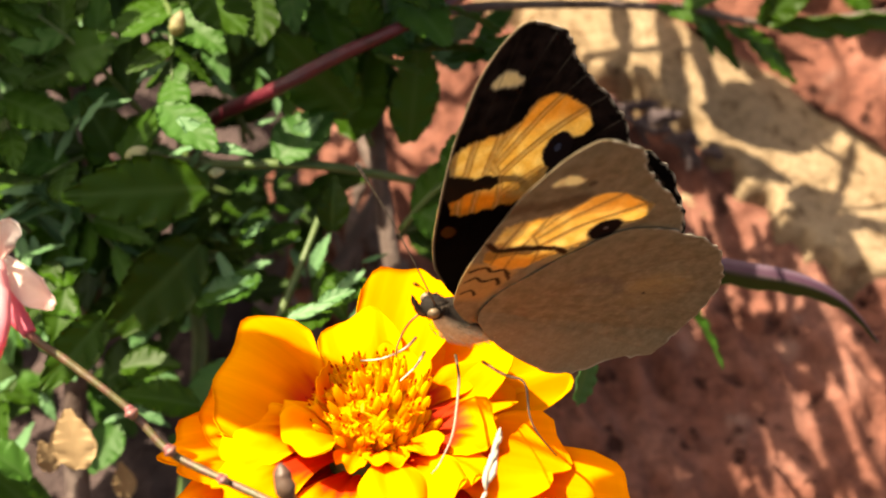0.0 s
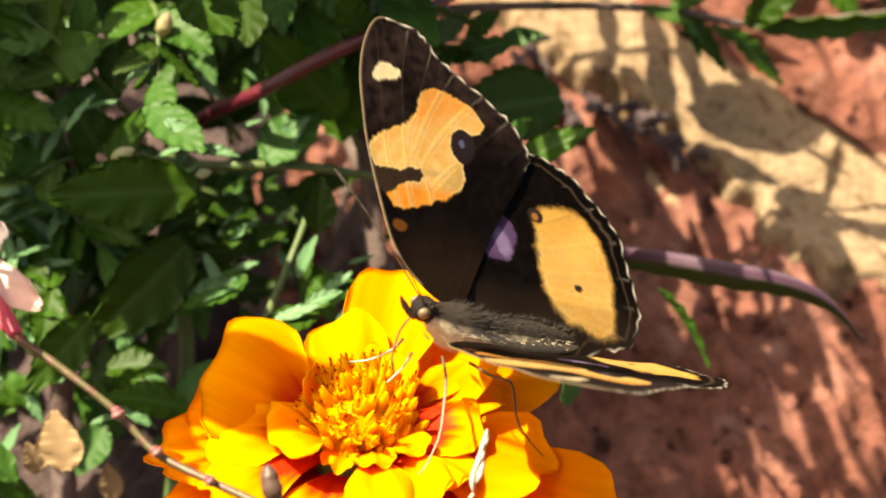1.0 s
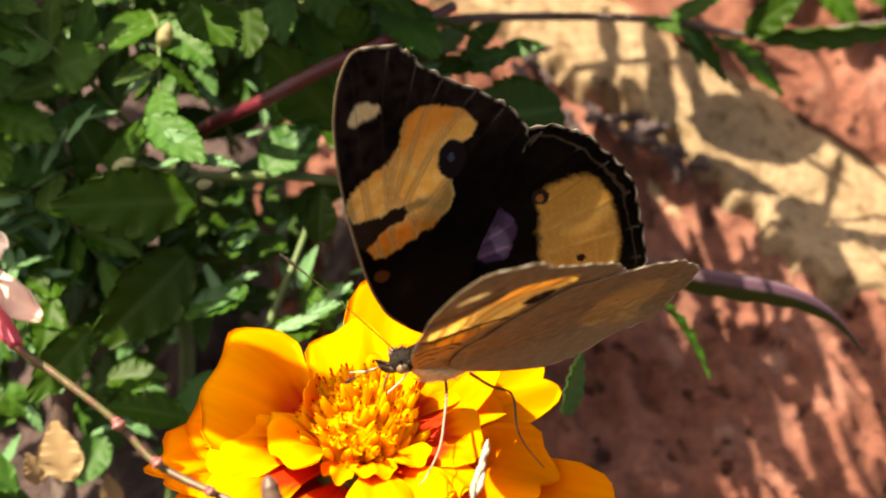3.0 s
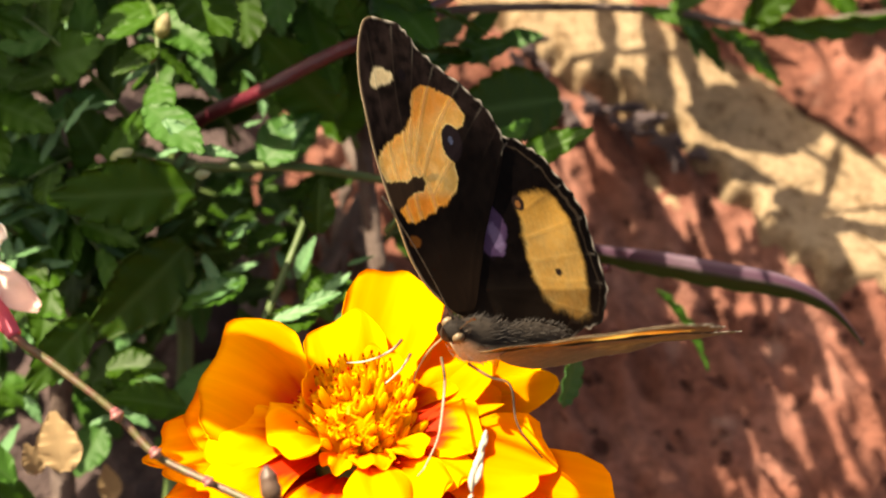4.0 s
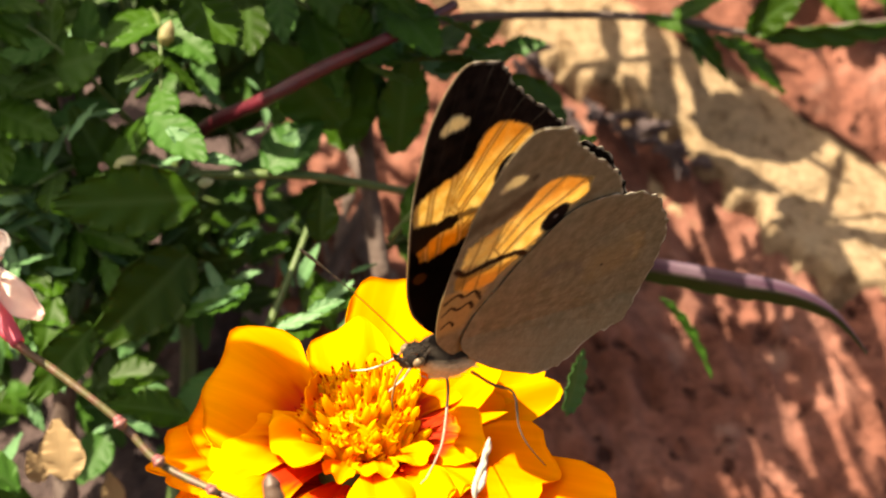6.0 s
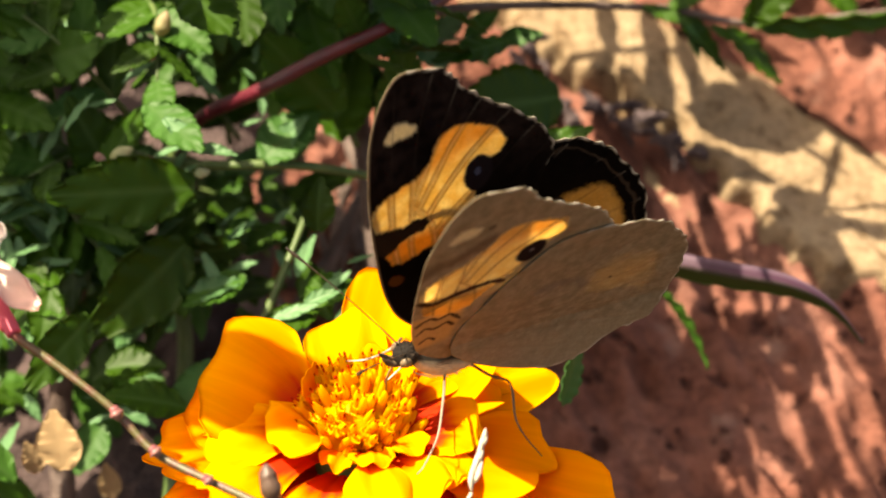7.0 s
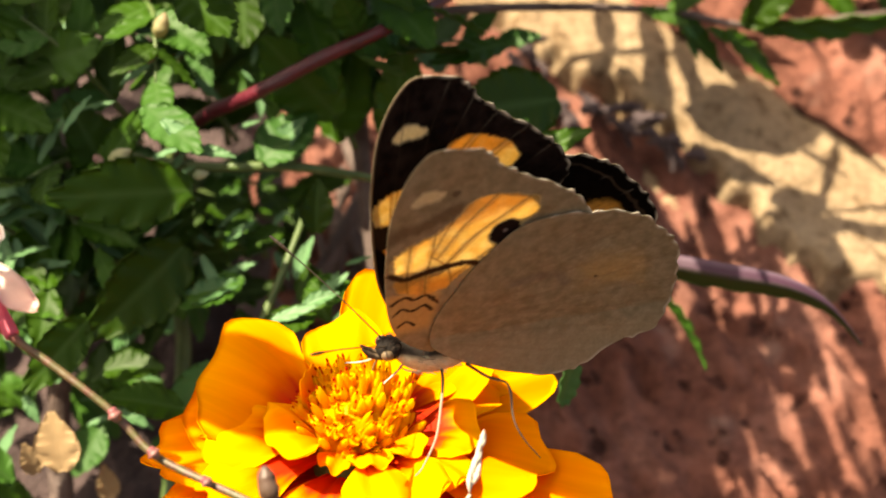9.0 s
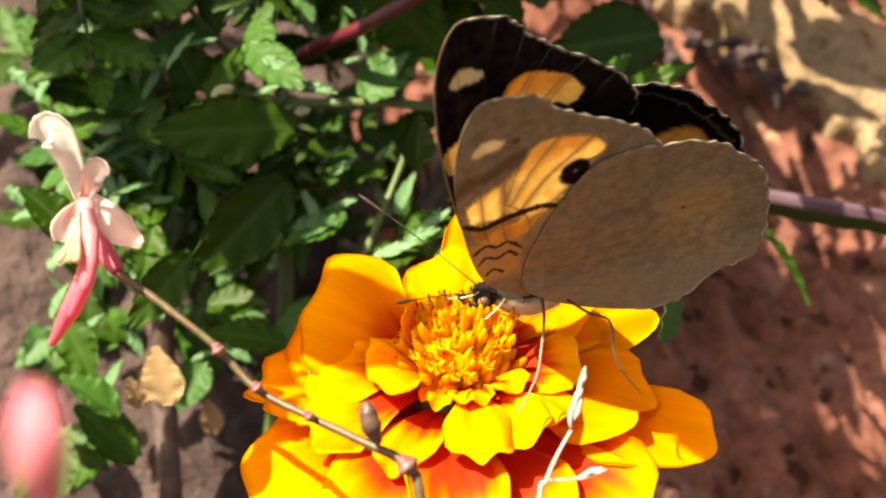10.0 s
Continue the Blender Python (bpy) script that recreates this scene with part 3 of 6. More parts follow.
def spot(P, x, y, rx, ry, turn=0.0):
    c, s = math.cos(radians(turn)), math.sin(radians(turn))
    dx, dy = P[:, 0] - x, P[:, 1] - y
    return np.hypot((c * dx + s * dy) / rx, (-s * dx + c * dy) / ry)


def wing_colours(P, rim, fore, upper):
    """Scale colours of one face of a wing, with some sunlit relief painted in; rim: the distance to the wing's edge."""
    N = np.array([noise.fractal(Vector((x * 0.8, y * 0.8, 3.0)), 0.8, 2.0, 4) for x, y in P])
    F = np.array([noise.noise(Vector((x * 3.1, y * 3.1, 7.0))) for x, y in P])
    W = 0.22 * N + 0.10 * F
    veins = np.min([line_dist(P, v) for v in (FORE_VEINS if fore else HIND_VEINS)], axis=0)
    out = np.hypot(P[:, 0], P[:, 1])

    def lay(col, new_col, mask):
        return col * (1 - mask[:, None]) + np.asarray(new_col) * mask[:, None]

    soft = 0.14
    if upper:
        col = lerp((0.0016, 0.0010, 0.0009), (0.0034, 0.0021, 0.0018), 0.5 + N)
        if fore:
            col = lay(col, (0.019, 0.012, 0.011), ease(6.5, 2.0, rim) * ease(14, 19, P[:, 1]) * (0.6 + 0.8 * N.clip(-0.5, 0.5)))
            basal = ease(9.5, 2.0, out) * 0.6
            col = lay(col, (0.018, 0.010, 0.006), basal)
            yel = lerp((0.76, 0.51, 0.18), (0.86, 0.67, 0.33), 0.4 + N)
            orange = np.clip(ease(16.6, 18.8, P[:, 1] + 0.35 * P[:, 0]) + ease(11.6, 10.4, P[:, 1]), 0, 1)
            yel = lay(yel, (0.66, 0.25, 0.03), orange * np.where(P[:, 1] < 13, 0.9, 0.75))
            m = ease(soft, -soft, sdf(P, PATCH) + W)
            col = lay(col, yel, m)
            col = lay(col, (0.02, 0.012, 0.008), ease(soft, -soft, sdf(P, CLUB) + W))
            col = lay(col, (0.012, 0.008, 0.010), ease(1.08, 0.92, spot(P, -2.6, 15.7, 1.35, 1.75, 10) + 0.3 * W))
            col = lay(col, (0.05, 0.06, 0.11), ease(1.1, 0.8, spot(P, -2.5, 15.9, 0.32, 0.42)))
            col = lay(col, (0.66, 0.56, 0.36), ease(soft, -soft, sdf(P, FLECK) + W))
            col = lay(col, (0.006, 0.004, 0.005), ease(1.1, 0.9, spot(P, 2.3, 21.9, 0.55, 0.55)))
            col = lay(col, (0.20, 0.07, 0.015), 0.4 * ease(1.2, 0.8, spot(P, 5.0, 6.9, 0.75, 0.55) + W))
            m = m * ease(-0.1, 0.3, sdf(P, CLUB) + W) * ease(0.95, 1.15, spot(P, -2.6, 15.7, 1.35, 1.75, 10))
            col = lay(col, (0.90, 0.74, 0.42), m * ease(0.16, 0.06, veins) * 0.35)
            # dark edges beside the veins, deepened to paint their sunlit relief
            col = lay(col, (0.45, 0.24, 0.06), m * ease(0.16, 0.05, np.abs(veins - 0.26)) * 0.75)
            col = lay(col, (0.03, 0.022, 0.018), (1 - m) * ease(0.12, 0.05, veins) * ease(14, 21, out) * 0.4)
            # pale vein ends paint the sun's sheen on the raised veins
            col = lay(col, (0.55, 0.49, 0.42), (1 - m) * ease(0.15, 0.05, veins) * ease(2.6, 0.8, rim) * 0.08 * ((P[:, 0] < 4.5) & (P[:, 1] > 17.5)))
            lead = ease(0.26, 0.10, rim) * (P[:, 0] > 3.2)
            col = lay(col, (0.17, 0.125, 0.085), lead * 0.8)
        else:
            yel = lerp((0.60, 0.34, 0.095), (0.73, 0.48, 0.17), 0.4 + N)
            yel = lay(yel, (0.58, 0.30, 0.06), ease(5.0, 9.0, P[:, 1]) * 0.7)
            m = ease(0.5, -0.7, sdf(P, H_PATCH) + 1.4 * W)
            col = lay(col, yel, m)
            # vein lines and ripple, partly painted shading of the sunlit relief
            col = lay(col, (0.26, 0.13, 0.03), m * ease(0.22, 0.07, veins) * 0.55)
            ripple = 0.5 + 0.5 * np.sin(P[:, 0] * 8 + 3 * N)
            col = lay(col, (0.46, 0.26, 0.07), m * ripple * 0.30)
            col = lay(col, (0.02, 0.012, 0.01), ease(1.1, 0.85, spot(P, -14.4, 2.2, 0.5, 0.42) + 0.5 * W))
            col = lay(col, (0.02, 0.012, 0.01), ease(1.1, 0.9, spot(P, -11.1, 9.25, 0.85, 0.8) + 0.5 * W))
            col = lay(col, (0.22, 0.09, 0.03), ease(1.1, 0.8, spot(P, -11.0, 9.15, 0.4, 0.4)))
            col = lay(col, (0.060, 0.034, 0.085), ease(1.12, 0.9, spot(P, -6.0, 6.3, 2.2, 2.6, 12) + 0.6 * W))
            col = lay(col, (0.20, 0.15, 0.28), 0.6 * ease(1.1, 0.6, spot(P, -6.6, 5.8, 1.0, 1.7, -20) + W))
            # painted sheen on the vein ends of the hindwing
            col = lay(col, (0.40, 0.35, 0.30), (1 - m) * ease(0.15, 0.05, veins) * ease(2.2, 0.6, rim) * 0.20 * (P[:, 0] < -10.5))
            col = lay(col, (0.022, 0.015, 0.011), ease(2.2, -1.5, P[:, 1]) * 0.6 * (1 - m))
            wave = ease(0.22, 0.08, np.abs(rim - 1.2 - 0.25 * np.sin(out * 2.2)))
            col = lay(col, (0.06, 0.042, 0.03), wave * 0.6 * (P[:, 0] < -8))
    else:
        col = lerp((0.230, 0.182, 0.112), (0.320, 0.262, 0.176), 0.5 + 0.9 * N)
        if fore:
            band = ease(0.9, -0.3, line_dist(P, [(8, 17.0), (4.8, 18.3), (2.2, 19.6)]) - 0.55 + W)
            col = lay(col, (0.13, 0.085, 0.05), band * 0.75)
            yel = lerp((0.95, 0.76, 0.36), (0.98, 0.86, 0.50), 0.4 + N)
            yel = lay(yel, (0.60, 0.30, 0.04), ease(12.2, 11.2, P[:, 1]) * 0.8)
            yel = lay(yel, (0.66, 0.40, 0.09), ease(18.4, 19.6, P[:, 1]) * 0.5)
            m = ease(soft, -soft, sdf(P, U_PATCH) + W)
            col = lay(col, yel, m)
            col = lay(col, (0.62, 0.40, 0.16), ease(9.8, 9.0, P[:, 1]) * ease(3.2, 4.6, P[:, 1]) * ease(1.6, 2.6, P[:, 0]) * 0.75)
            col = lay(col, (0.30, 0.16, 0.04), m * ease(0.17, 0.05, veins) * 0.8)
            for bar, wid in (([(7.0, 12.4), (5.6, 11.5), (4.2, 11.9), (2.3, 12.3), (0.4, 12.6), (-0.8, 12.1)], 0.34),
                             ([(6.2, 8.2), (5.2, 9.0), (4.3, 8.5), (3.2, 8.9), (2.0, 7.6)], 0.17), ([(5.9, 6.6), (5.2, 7.4), (4.2, 6.9), (3.2, 7.5), (2.4, 6.6)], 0.16),
                             ([(5.2, 5.0), (4.5, 5.5), (3.7, 4.7)], 0.15)):
                col = lay(col, (0.040, 0.018, 0.009), ease(wid + 0.08, wid - 0.06, line_dist(P, bar) + 0.5 * W))
            col = lay(col, (0.014, 0.008, 0.008), ease(1.1, 0.92, spot(P, -2.6, 15.8, 1.30, 1.55, 20) + 0.4 * W))
            col = lay(col, (0.20, 0.18, 0.20), ease(1.1, 0.7, spot(P, -2.6, 15.9, 0.20, 0.26)))
            col = lay(col, (0.70, 0.60, 0.42), ease(soft, -soft, sdf(P, FLECK) + W))
            col = lay(col, (0.08, 0.05, 0.03), 0.7 * ease(1.1, 0.8, spot(P, 2.6, 21.6, 0.42, 0.42)))
        else:
            col = lay(col, (0.33, 0.245, 0.13), ease(1.2, 0.3, spot(P, -13.4, 6.8, 3.6, 3.2) + W) * 0.6)
            scratch = np.array([noise.fractal(Vector((x * 0.5, y * 1.6, 21.0)), 0.9, 2.0, 5) for x, y in P])
            col = lay(col, (0.19, 0.13, 0.075), ease(0.20, 0.55, scratch) * 0.25)
            col = lay(col, (0.17, 0.13, 0.11), ease(0.9, 0.2, line_dist(P, [(-5.2, 7.2), (-8.6, 7.6), (-10.2, 6.2)]) + W) * 0.45)
            col = lay(col, (0.06, 0.04, 0.03), ease(1.2, 0.7, spot(P, -12.9, 6.4, 0.20, 0.20)))
            col = lay(col, (0.21, 0.145, 0.085), ease(0.20, 0.05, veins) * 0.35)
            col = lay(col, (0.40, 0.31, 0.20), ease(2.5, 0.0, P[:, 1] + 2.5) * 0.4)
    beat = 0.5 + 0.5 * np.sin((P[:, 0] * 1.1 + P[:, 1]) * 2.4)
    margin = ease(0.34, 0.08, rim) * ((P[:, 0] < 4.5) & (P[:, 1] > 14.5 if fore else P[:, 0] < -7.5))
    return lay(col, (0.58, 0.52, 0.44), margin * beat * 0.8)


def wing_mesh(name, outline, heart, side, fore):
    """A wing as a thin double sheet; side +1 left, -1 right. x forward, y outward, z the upper face (mm)."""
    seg, ring = 300, 64
    edge = spline(outline, seg, closed=True)
    tang = np.gradient(edge, axis=0)
    nrm = np.stack([tang[:, 1], -tang[:, 0]], 1) / (np.linalg.norm(tang, axis=1, keepdims=True) + 1e-9)
    k = np.arange(seg)
    scal = (0.11 + 0.06 * np.sin(k * 0.37)) * np.sin(k * 2 * math.pi / 12.0 + 1.5 * np.sin(k * 0.21)) * ((edge[:, 1] > 15) if fore else (edge[:, 0] < -8)) * (edge[:, 0] < 3)
    edge = edge + nrm * scal[:, None]
    h = np.array(heart)
    rows = [h + (edge - h) * (1 - (1 - i / ring) ** 1.25) for i in range(1, ring + 1)]
    P = np.vstack([h[None, :]] + rows)
    veins = np.min([line_dist(P, v) for v in (FORE_VEINS if fore else HIND_VEINS)], axis=0)
    rim = np.abs(sdf(P, edge[::2]))
    z = 0.0004 * P[:, 1] ** 2 + 0.018 * np.exp(-(veins / 0.25) ** 2) - 0.22 * np.clip(0.4 - P[:, 1], 0, 9)
    ax, ay = SET_FORE if fore else SET_HIND
    X, Y = ax[0] * P[:, 0] + ax[1] * P[:, 1] + ax[2], ay[0] * P[:, 0] + ay[1] * P[:, 1] + ay[2]
    z += np.array([0.22 * noise.noise(Vector((x * 0.22, y * 0.22, 4))) for x, y in P]) + (0.10 if fore else -0.04)
    thick = 0.05
    top = np.column_stack([X, Y * side, z + thick])
    low = np.column_stack([X, Y * side, z - thick])
    n = len(P)
    f = []
    for j in range(seg):
        jn = (j + 1) % seg
        f.append((0, 1 + j, 1 + jn))
        for i in range(ring - 1):
            a, b = 1 + i * seg + j, 1 + i * seg + jn
            f.append((a, a + seg, b + seg, b))
    under = [tuple(i + n for i in q[::-1]) for q in f]
    last = 1 + (ring - 1) * seg
    wall = [(last + j, last + n + j, last + n + (j + 1) % seg, last + (j + 1) % seg) for j in range(seg)]
    cols = np.vstack([wing_colours(P, rim, fore, True), wing_colours(P, rim, fore, False)])
    faces = f + under + wall
    if side > 0:
        faces = [q[::-1] for q in faces]
    return mesh(name, np.vstack([top, low]) * 0.001, faces, np.clip(cols, 0, 1))


BODY_AXES = ((-0.848, -0.048, 0.527), (0.414, -0.682, 0.603), (0.331, 0.730, 0.598))  # forward, left and back of the resting body, as u, v, w
FLIGHT = [  # seconds; extra turn of the body (degrees about u, v, w); its place (u, v, w); lift of the left and right forewings;
    # extra lift of the left and right hindwings; sweep of the left and right forewings and of the hindwings
    (0, -0.6, 3.8, -7.9, 0.77, -7.11, 2.27, 78.3, 77.3, -0.1, -1.5, -0.3, -1.5, -2.0),
    (0.3, -3.3, 2.9, -7.5, 0.88, -7.25, 0.56, 69.6, 71.8, -0.1, -1.5, 0.0, -1.1, -2.6),
    (0.5, -7.4, 1.5, -6.8, 1.03, -7.45, -2.01, 56.6, 63.4, -0.1, -1.5, 0.4, -0.5, -3.6),
    (0.7, -7.7, -0.4, -6.0, 1.58, -7.17, -0.43, 38.5, 38.3, -0.1, -1.4, 0.0, 3.3, -1.8),
    (0.8, -10.7, 0.8, -4.0, 1.44, -7.61, 2.01, 30.6, 35.2, -0.1, -1.5, 0.0, 3.0, -1.8),
    (1, -11.6, 1.3, -3.3, 1.40, -7.76, 2.82, 28.0, 34.1, -0.1, -1.5, 0.0, 2.9, -1.8),
    (1.2, -8.5, -1.4, -7.6, 0.98, -8.09, 1.23, 35.0, 33.8, -0.1, -1.5, 0.0, 3.9, 0.2),
    (1.3, -4.1, 3.1, -8.3, 0.66, -7.34, 1.90, 74.2, 77.7, -0.1, -1.5, 2.4, 1.4, -1.8),
    (1.5, -3.6, 5.7, -7.6, 0.74, -6.93, 1.62, 85.8, 90.4, -0.1, -1.5, 3.4, 3.9, -1.3),
    (1.7, -4.2, 4.9, -8.6, 0.73, -7.14, 0.76, 76.4, 79.7, -0.1, -1.5, 2.0, 1.5, -0.8),
    (2, -4.8, 4.2, -9.7, 0.72, -7.35, -0.10, 67.1, 69.1, -0.1, -1.5, 0.5, -0.9, -0.3),
    (2.2, -4.8, -3.8, -1.7, 0.87, -7.90, -0.86, 55.0, 60.7, -0.1, -1.5, 2.5, 1.6, -1.7),
    (2.5, 0.1, -10.6, 2.3, 1.90, -8.97, -0.85, 45.6, 44.4, -0.1, -1.5, 0.0, 2.2, -1.8),
    (2.7, 13.5, -12.3, 4.0, 0.12, -8.81, 2.57, 74.7, 62.1, -0.1, -1.5, 0.0, 1.2, -0.6),
    (3.8, -8.3, 15.1, 7.7, 2.64, -8.71, 0.69, 44.3, 61.3, -0.1, -1.5, -5.7, 0.5, -2.3),
    (4, 1.4, 16.4, -4.1, 2.94, -8.63, -0.27, 53.1, 29.9, -0.1, -1.5, -6.4, -1.1, -3.8),
    (4.2, -9.3, 15.6, 7.4, 2.51, -9.85, -0.89, 58.9, 72.4, -0.1, -1.5, -4.3, -2.6, -5.7),
    (4.5, -4.5, 11.1, 2.8, 0.84, -9.93, -2.54, 52.3, 51.5, -0.1, -1.4, -0.2, -2.7, -5.6),
    (4.7, -3.6, 14.1, -2.8, 1.06, -8.49, -1.62, 44.2, 28.7, -0.1, -1.5, -5.9, -2.7, -4.3),
    (5, -7.8, 14.2, 6.3, 1.26, -8.50, 1.89, 65.1, 77.2, -0.1, -1.5, 0.0, -0.1, -2.0),
    (5.2, -10.6, 14.1, 7.5, 1.54, -8.50, 0.90, 57.7, 74.1, -0.1, -1.5, 0.3, 0.7, -1.8),
    (6.3, 8.5, 5.1, 10.8, 0.15, -8.96, 3.61, 91.4, 84.1, -0.1, -1.5, 4.0, 4.7, 1.4),
    (6.5, 7.5, 2.3, 11.0, 0.42, -9.31, 2.57, 83.9, 87.6, -0.1, -1.5, 4.2, 5.4, 0.1),
    (6.8, 2.3, -5.4, 15.4, 0.24, -9.65, -0.36, 71.9, 95.6, -0.1, -1.5, -0.2, 2.4, 1.4),
    (7, 9.9, -4.5, 7.7, 0.68, -9.48, 1.65, 80.9, 74.5, -0.1, -1.5, -0.3, 0.5, -0.4),
    (7.2, -6.3, -4.3, -7.2, 0.92, -7.48, -0.57, 49.8, 45.0, -0.1, -1.5, -0.5, -3.3, -1.1),
    (7.5, -7.0, -2.8, -8.8, 0.95, -7.13, 0.31, 49.0, 42.4, -0.1, -1.5, -2.3, -1.8, 0.0),
    (7.8, -7.1, -1.0, -8.8, 0.46, -7.29, -1.71, 66.0, 67.0, -0.1, -1.5, -0.1, 0.4, 3.9),
    (8, -7.1, -0.6, -8.8, 0.37, -7.32, -2.06, 61.6, 59.9, -0.1, -1.5, 0.3, 0.7, 4.6),
    (8.2, -8.9, -3.3, -7.4, 1.07, -7.74, 1.41, 39.9, 40.5, -0.1, -1.6, 0.2, 0.5, -0.5),
    (8.5, -12.2, -5.3, -4.6, 0.95, -7.41, 0.21, 38.2, 47.2, -0.1, -1.5, 0.8, 0.8, -1.2),
    (8.6, 7.1, -7.2, -5.2, 0.06, -7.81, 1.49, 84.6, 69.2, -0.1, -1.5, 2.7, 2.1, 0.1),
    (8.7, 10.5, -7.6, -5.3, -0.10, -7.88, 1.72, 92.8, 73.1, -0.1, -1.5, 3.0, 2.4, 0.3),
    (9, 5.5, -14.3, 6.6, -0.01, -9.26, 0.65, 83.5, 83.4, -0.1, -1.5, 4.0, 6.3, 0.1),
    (9.5, 3.6, -18.1, 12.8, -0.29, -9.61, 0.47, 84.4, 89.0, -0.1, -1.5, 2.0, 3.7, -1.0),
    (9.8, 2.0, -18.6, 13.4, -0.14, -9.96, -0.82, 78.2, 84.2, -0.1, -1.5, 2.0, 4.9, -0.4),
    (10, 4.0, -18.7, 12.2, -0.17, -9.97, -1.29, 81.6, 82.5, -0.1, -1.5, 2.7, 5.1, -0.1),
]


def body_pose(row):
    a = Vector((radians(row[1]), radians(row[2]), radians(row[3])))
    turn = Matrix.Rotation(a.length, 3, a.normalized()) if a.length else Matrix.Identity(3)
    cols = [turned(*(turn @ Vector(c))) for c in BODY_AXES]
    m = Matrix(cols).transposed().to_4x4()
    m.translation = at(*row[4:7])
    return m


def hinge(row, side, fore):
    lift = (row[7] if side > 0 else row[8]) + (0.0 if fore else row[9] if side > 0 else row[10])
    sweep = (row[11] if side > 0 else row[12]) if fore else row[13]
    return pose(0, side * 0.0012, 0.0008, side * lift) @ pose(0, 0, 0, 0, 0, side * sweep)


def fur_mesh(name, n, seed, rng_pts):
    """Short tapered hairs; rng_pts(rng) gives root, way and colour in body mm."""
    rng = random.Random(seed)
    v, f, c = [], [], []
    for _ in range(n):
        p, d, col = rng_pts(rng)
        d = Vector(d)
        side = d.cross(Vector((rng.uniform(-1, 1), rng.uniform(-1, 1), rng.uniform(-1, 1)))).normalized() * 0.035
        k = len(v)
        for q in (Vector(p) - side, Vector(p) + side, Vector(p) + d):
            v.append(q * 0.001)
            c.append(col)
        f.append((k, k + 1, k + 2))
    return mesh(name, v, f, c, None, False)


def build_butterfly():
    """The butterfly with its moving body and wings; returns what has to be keyed."""
    fly = new("butterfly")
    fly.location = at(2, -12, 2)
    tagged(fly, "pansy butterfly with black, yellow and orange wings, feeding on the marigold", "butterfly")
    # body of thorax and abdomen, turned round its length
    prof = [(x, r, z + BODY_RISE) for x, r, z in ((4.4, 0.8, 0.9), (3.7, 1.4, 0.6), (2.4, 1.85, 0.1), (0.8, 2.05, 0.0), (-0.8, 1.85, -0.1), (-2.2, 1.35, -0.2), (-3.4, 1.25, -0.2),
            (-5.2, 1.5, -0.3), (-7.4, 1.5, -0.4), (-9.4, 1.25, -0.5), (-11.2, 0.85, -0.6), (-12.4, 0.3, -0.7))]
    xs = np.linspace(0, len(prof) - 1, 46)
    v, cols = [], []
    for s in xs:
        i = min(int(s), len(prof) - 2)
        x, r, zc = (np.array(prof[i]) * (1 - (s - i)) + np.array(prof[i + 1]) * (s - i))
        r *= 1 + (0.05 * math.sin(x * 5.2) if x < -3 else 0)
        for j in range(20):
            a = 2 * math.pi * j / 20
            v.append((x * 0.001, r * math.cos(a) * 0.001, (zc + r * math.sin(a)) * 0.001))
            up = ease(-0.05, 0.40, math.sin(a) - 0.25 * math.cos(a))
            cols.append(lerp((0.62, 0.50, 0.34), (0.032, 0.024, 0.019), float(up)))
    body = part("body", mesh("body", v, grid_faces(len(xs), 20, 0, False, True), cols), M_BODY, fly, "dark furry back and cream belly")

    def thorax_hair(rng):
        x, a = rng.uniform(-11, 4), rng.uniform(0, 2 * math.pi)
        if rng.random() < 0.16:
            n = Vector((rng.uniform(-1, 1), rng.uniform(-1, 1), rng.uniform(-0.8, 1))).normalized()
            p = Vector((5.0, 0, 1.4 + BODY_RISE)) + n * 1.05
            return tuple(p), n * 0.35 + Vector((-0.15, 0, 0.1)), lerp((0.03, 0.02, 0.016), (0.085, 0.06, 0.045), rng.random() ** 2)
        r = float(np.interp(x, [p[0] for p in prof[::-1]], [p[1] for p in prof[::-1]]))
        n = Vector((0, math.cos(a), math.sin(a)))
        up = float(ease(-0.15, 0.25, math.sin(a) - 0.25 * math.cos(a)))
        col = lerp((0.72, 0.60, 0.44), lerp((0.024, 0.019, 0.017), (0.052, 0.042, 0.036), rng.random() ** 2), up)
        ln = rng.uniform(0.5, 1.25) * (0.9 if x > -4 else 0.4)
        return (x, r * n.y * 0.95, r * n.z * 0.95 + BODY_RISE), n * ln * 0.55 + Vector((-ln * 0.8, rng.uniform(-0.2, 0.2), rng.uniform(-0.2, 0.2))), col

    tagged(part("fur", fur_mesh("fur", 2600, 3, thorax_hair), M_FUR, body, "short silky hairs"), kind="stuff")
    hv, hf = blob((1.15, 1.15, 1.1), 16, 12)
    hc = [lerp((0.22, 0.15, 0.09), (0.016, 0.012, 0.010), float(ease(-0.9, -0.45, z * 1000))) for z in hv[:, 2]]
    part("head", mesh("head", hv + np.array([0.0050, 0, 0.0014 + BODY_RISE * 0.001]), hf, hc), M_BODY, body, "small dark head")
    for sd in (1, -1):
        ev, ef = blob((0.56, 0.42, 0.56), 16, 12)
        part("eye", mesh("eye", ev + np.array([0.0054, sd * 0.00088, 0.0015 + BODY_RISE * 0.001]), ef), M_EYE, body, "pale brown compound eye")
        pv, pf, al = tube([(5.7, sd * 0.25, 2.0), (6.5, sd * 0.32, 2.5), (7.1, sd * 0.30, 3.1), (7.6, sd * 0.26, 3.7)], [0.28, 0.32, 0.24, 0.05], 8, 14, 0.3)
        part("palp", mesh("palp", pv, pf, lerp((0.20, 0.14, 0.09), (0.07, 0.045, 0.032), al * 1.5)), M_BODY, body)
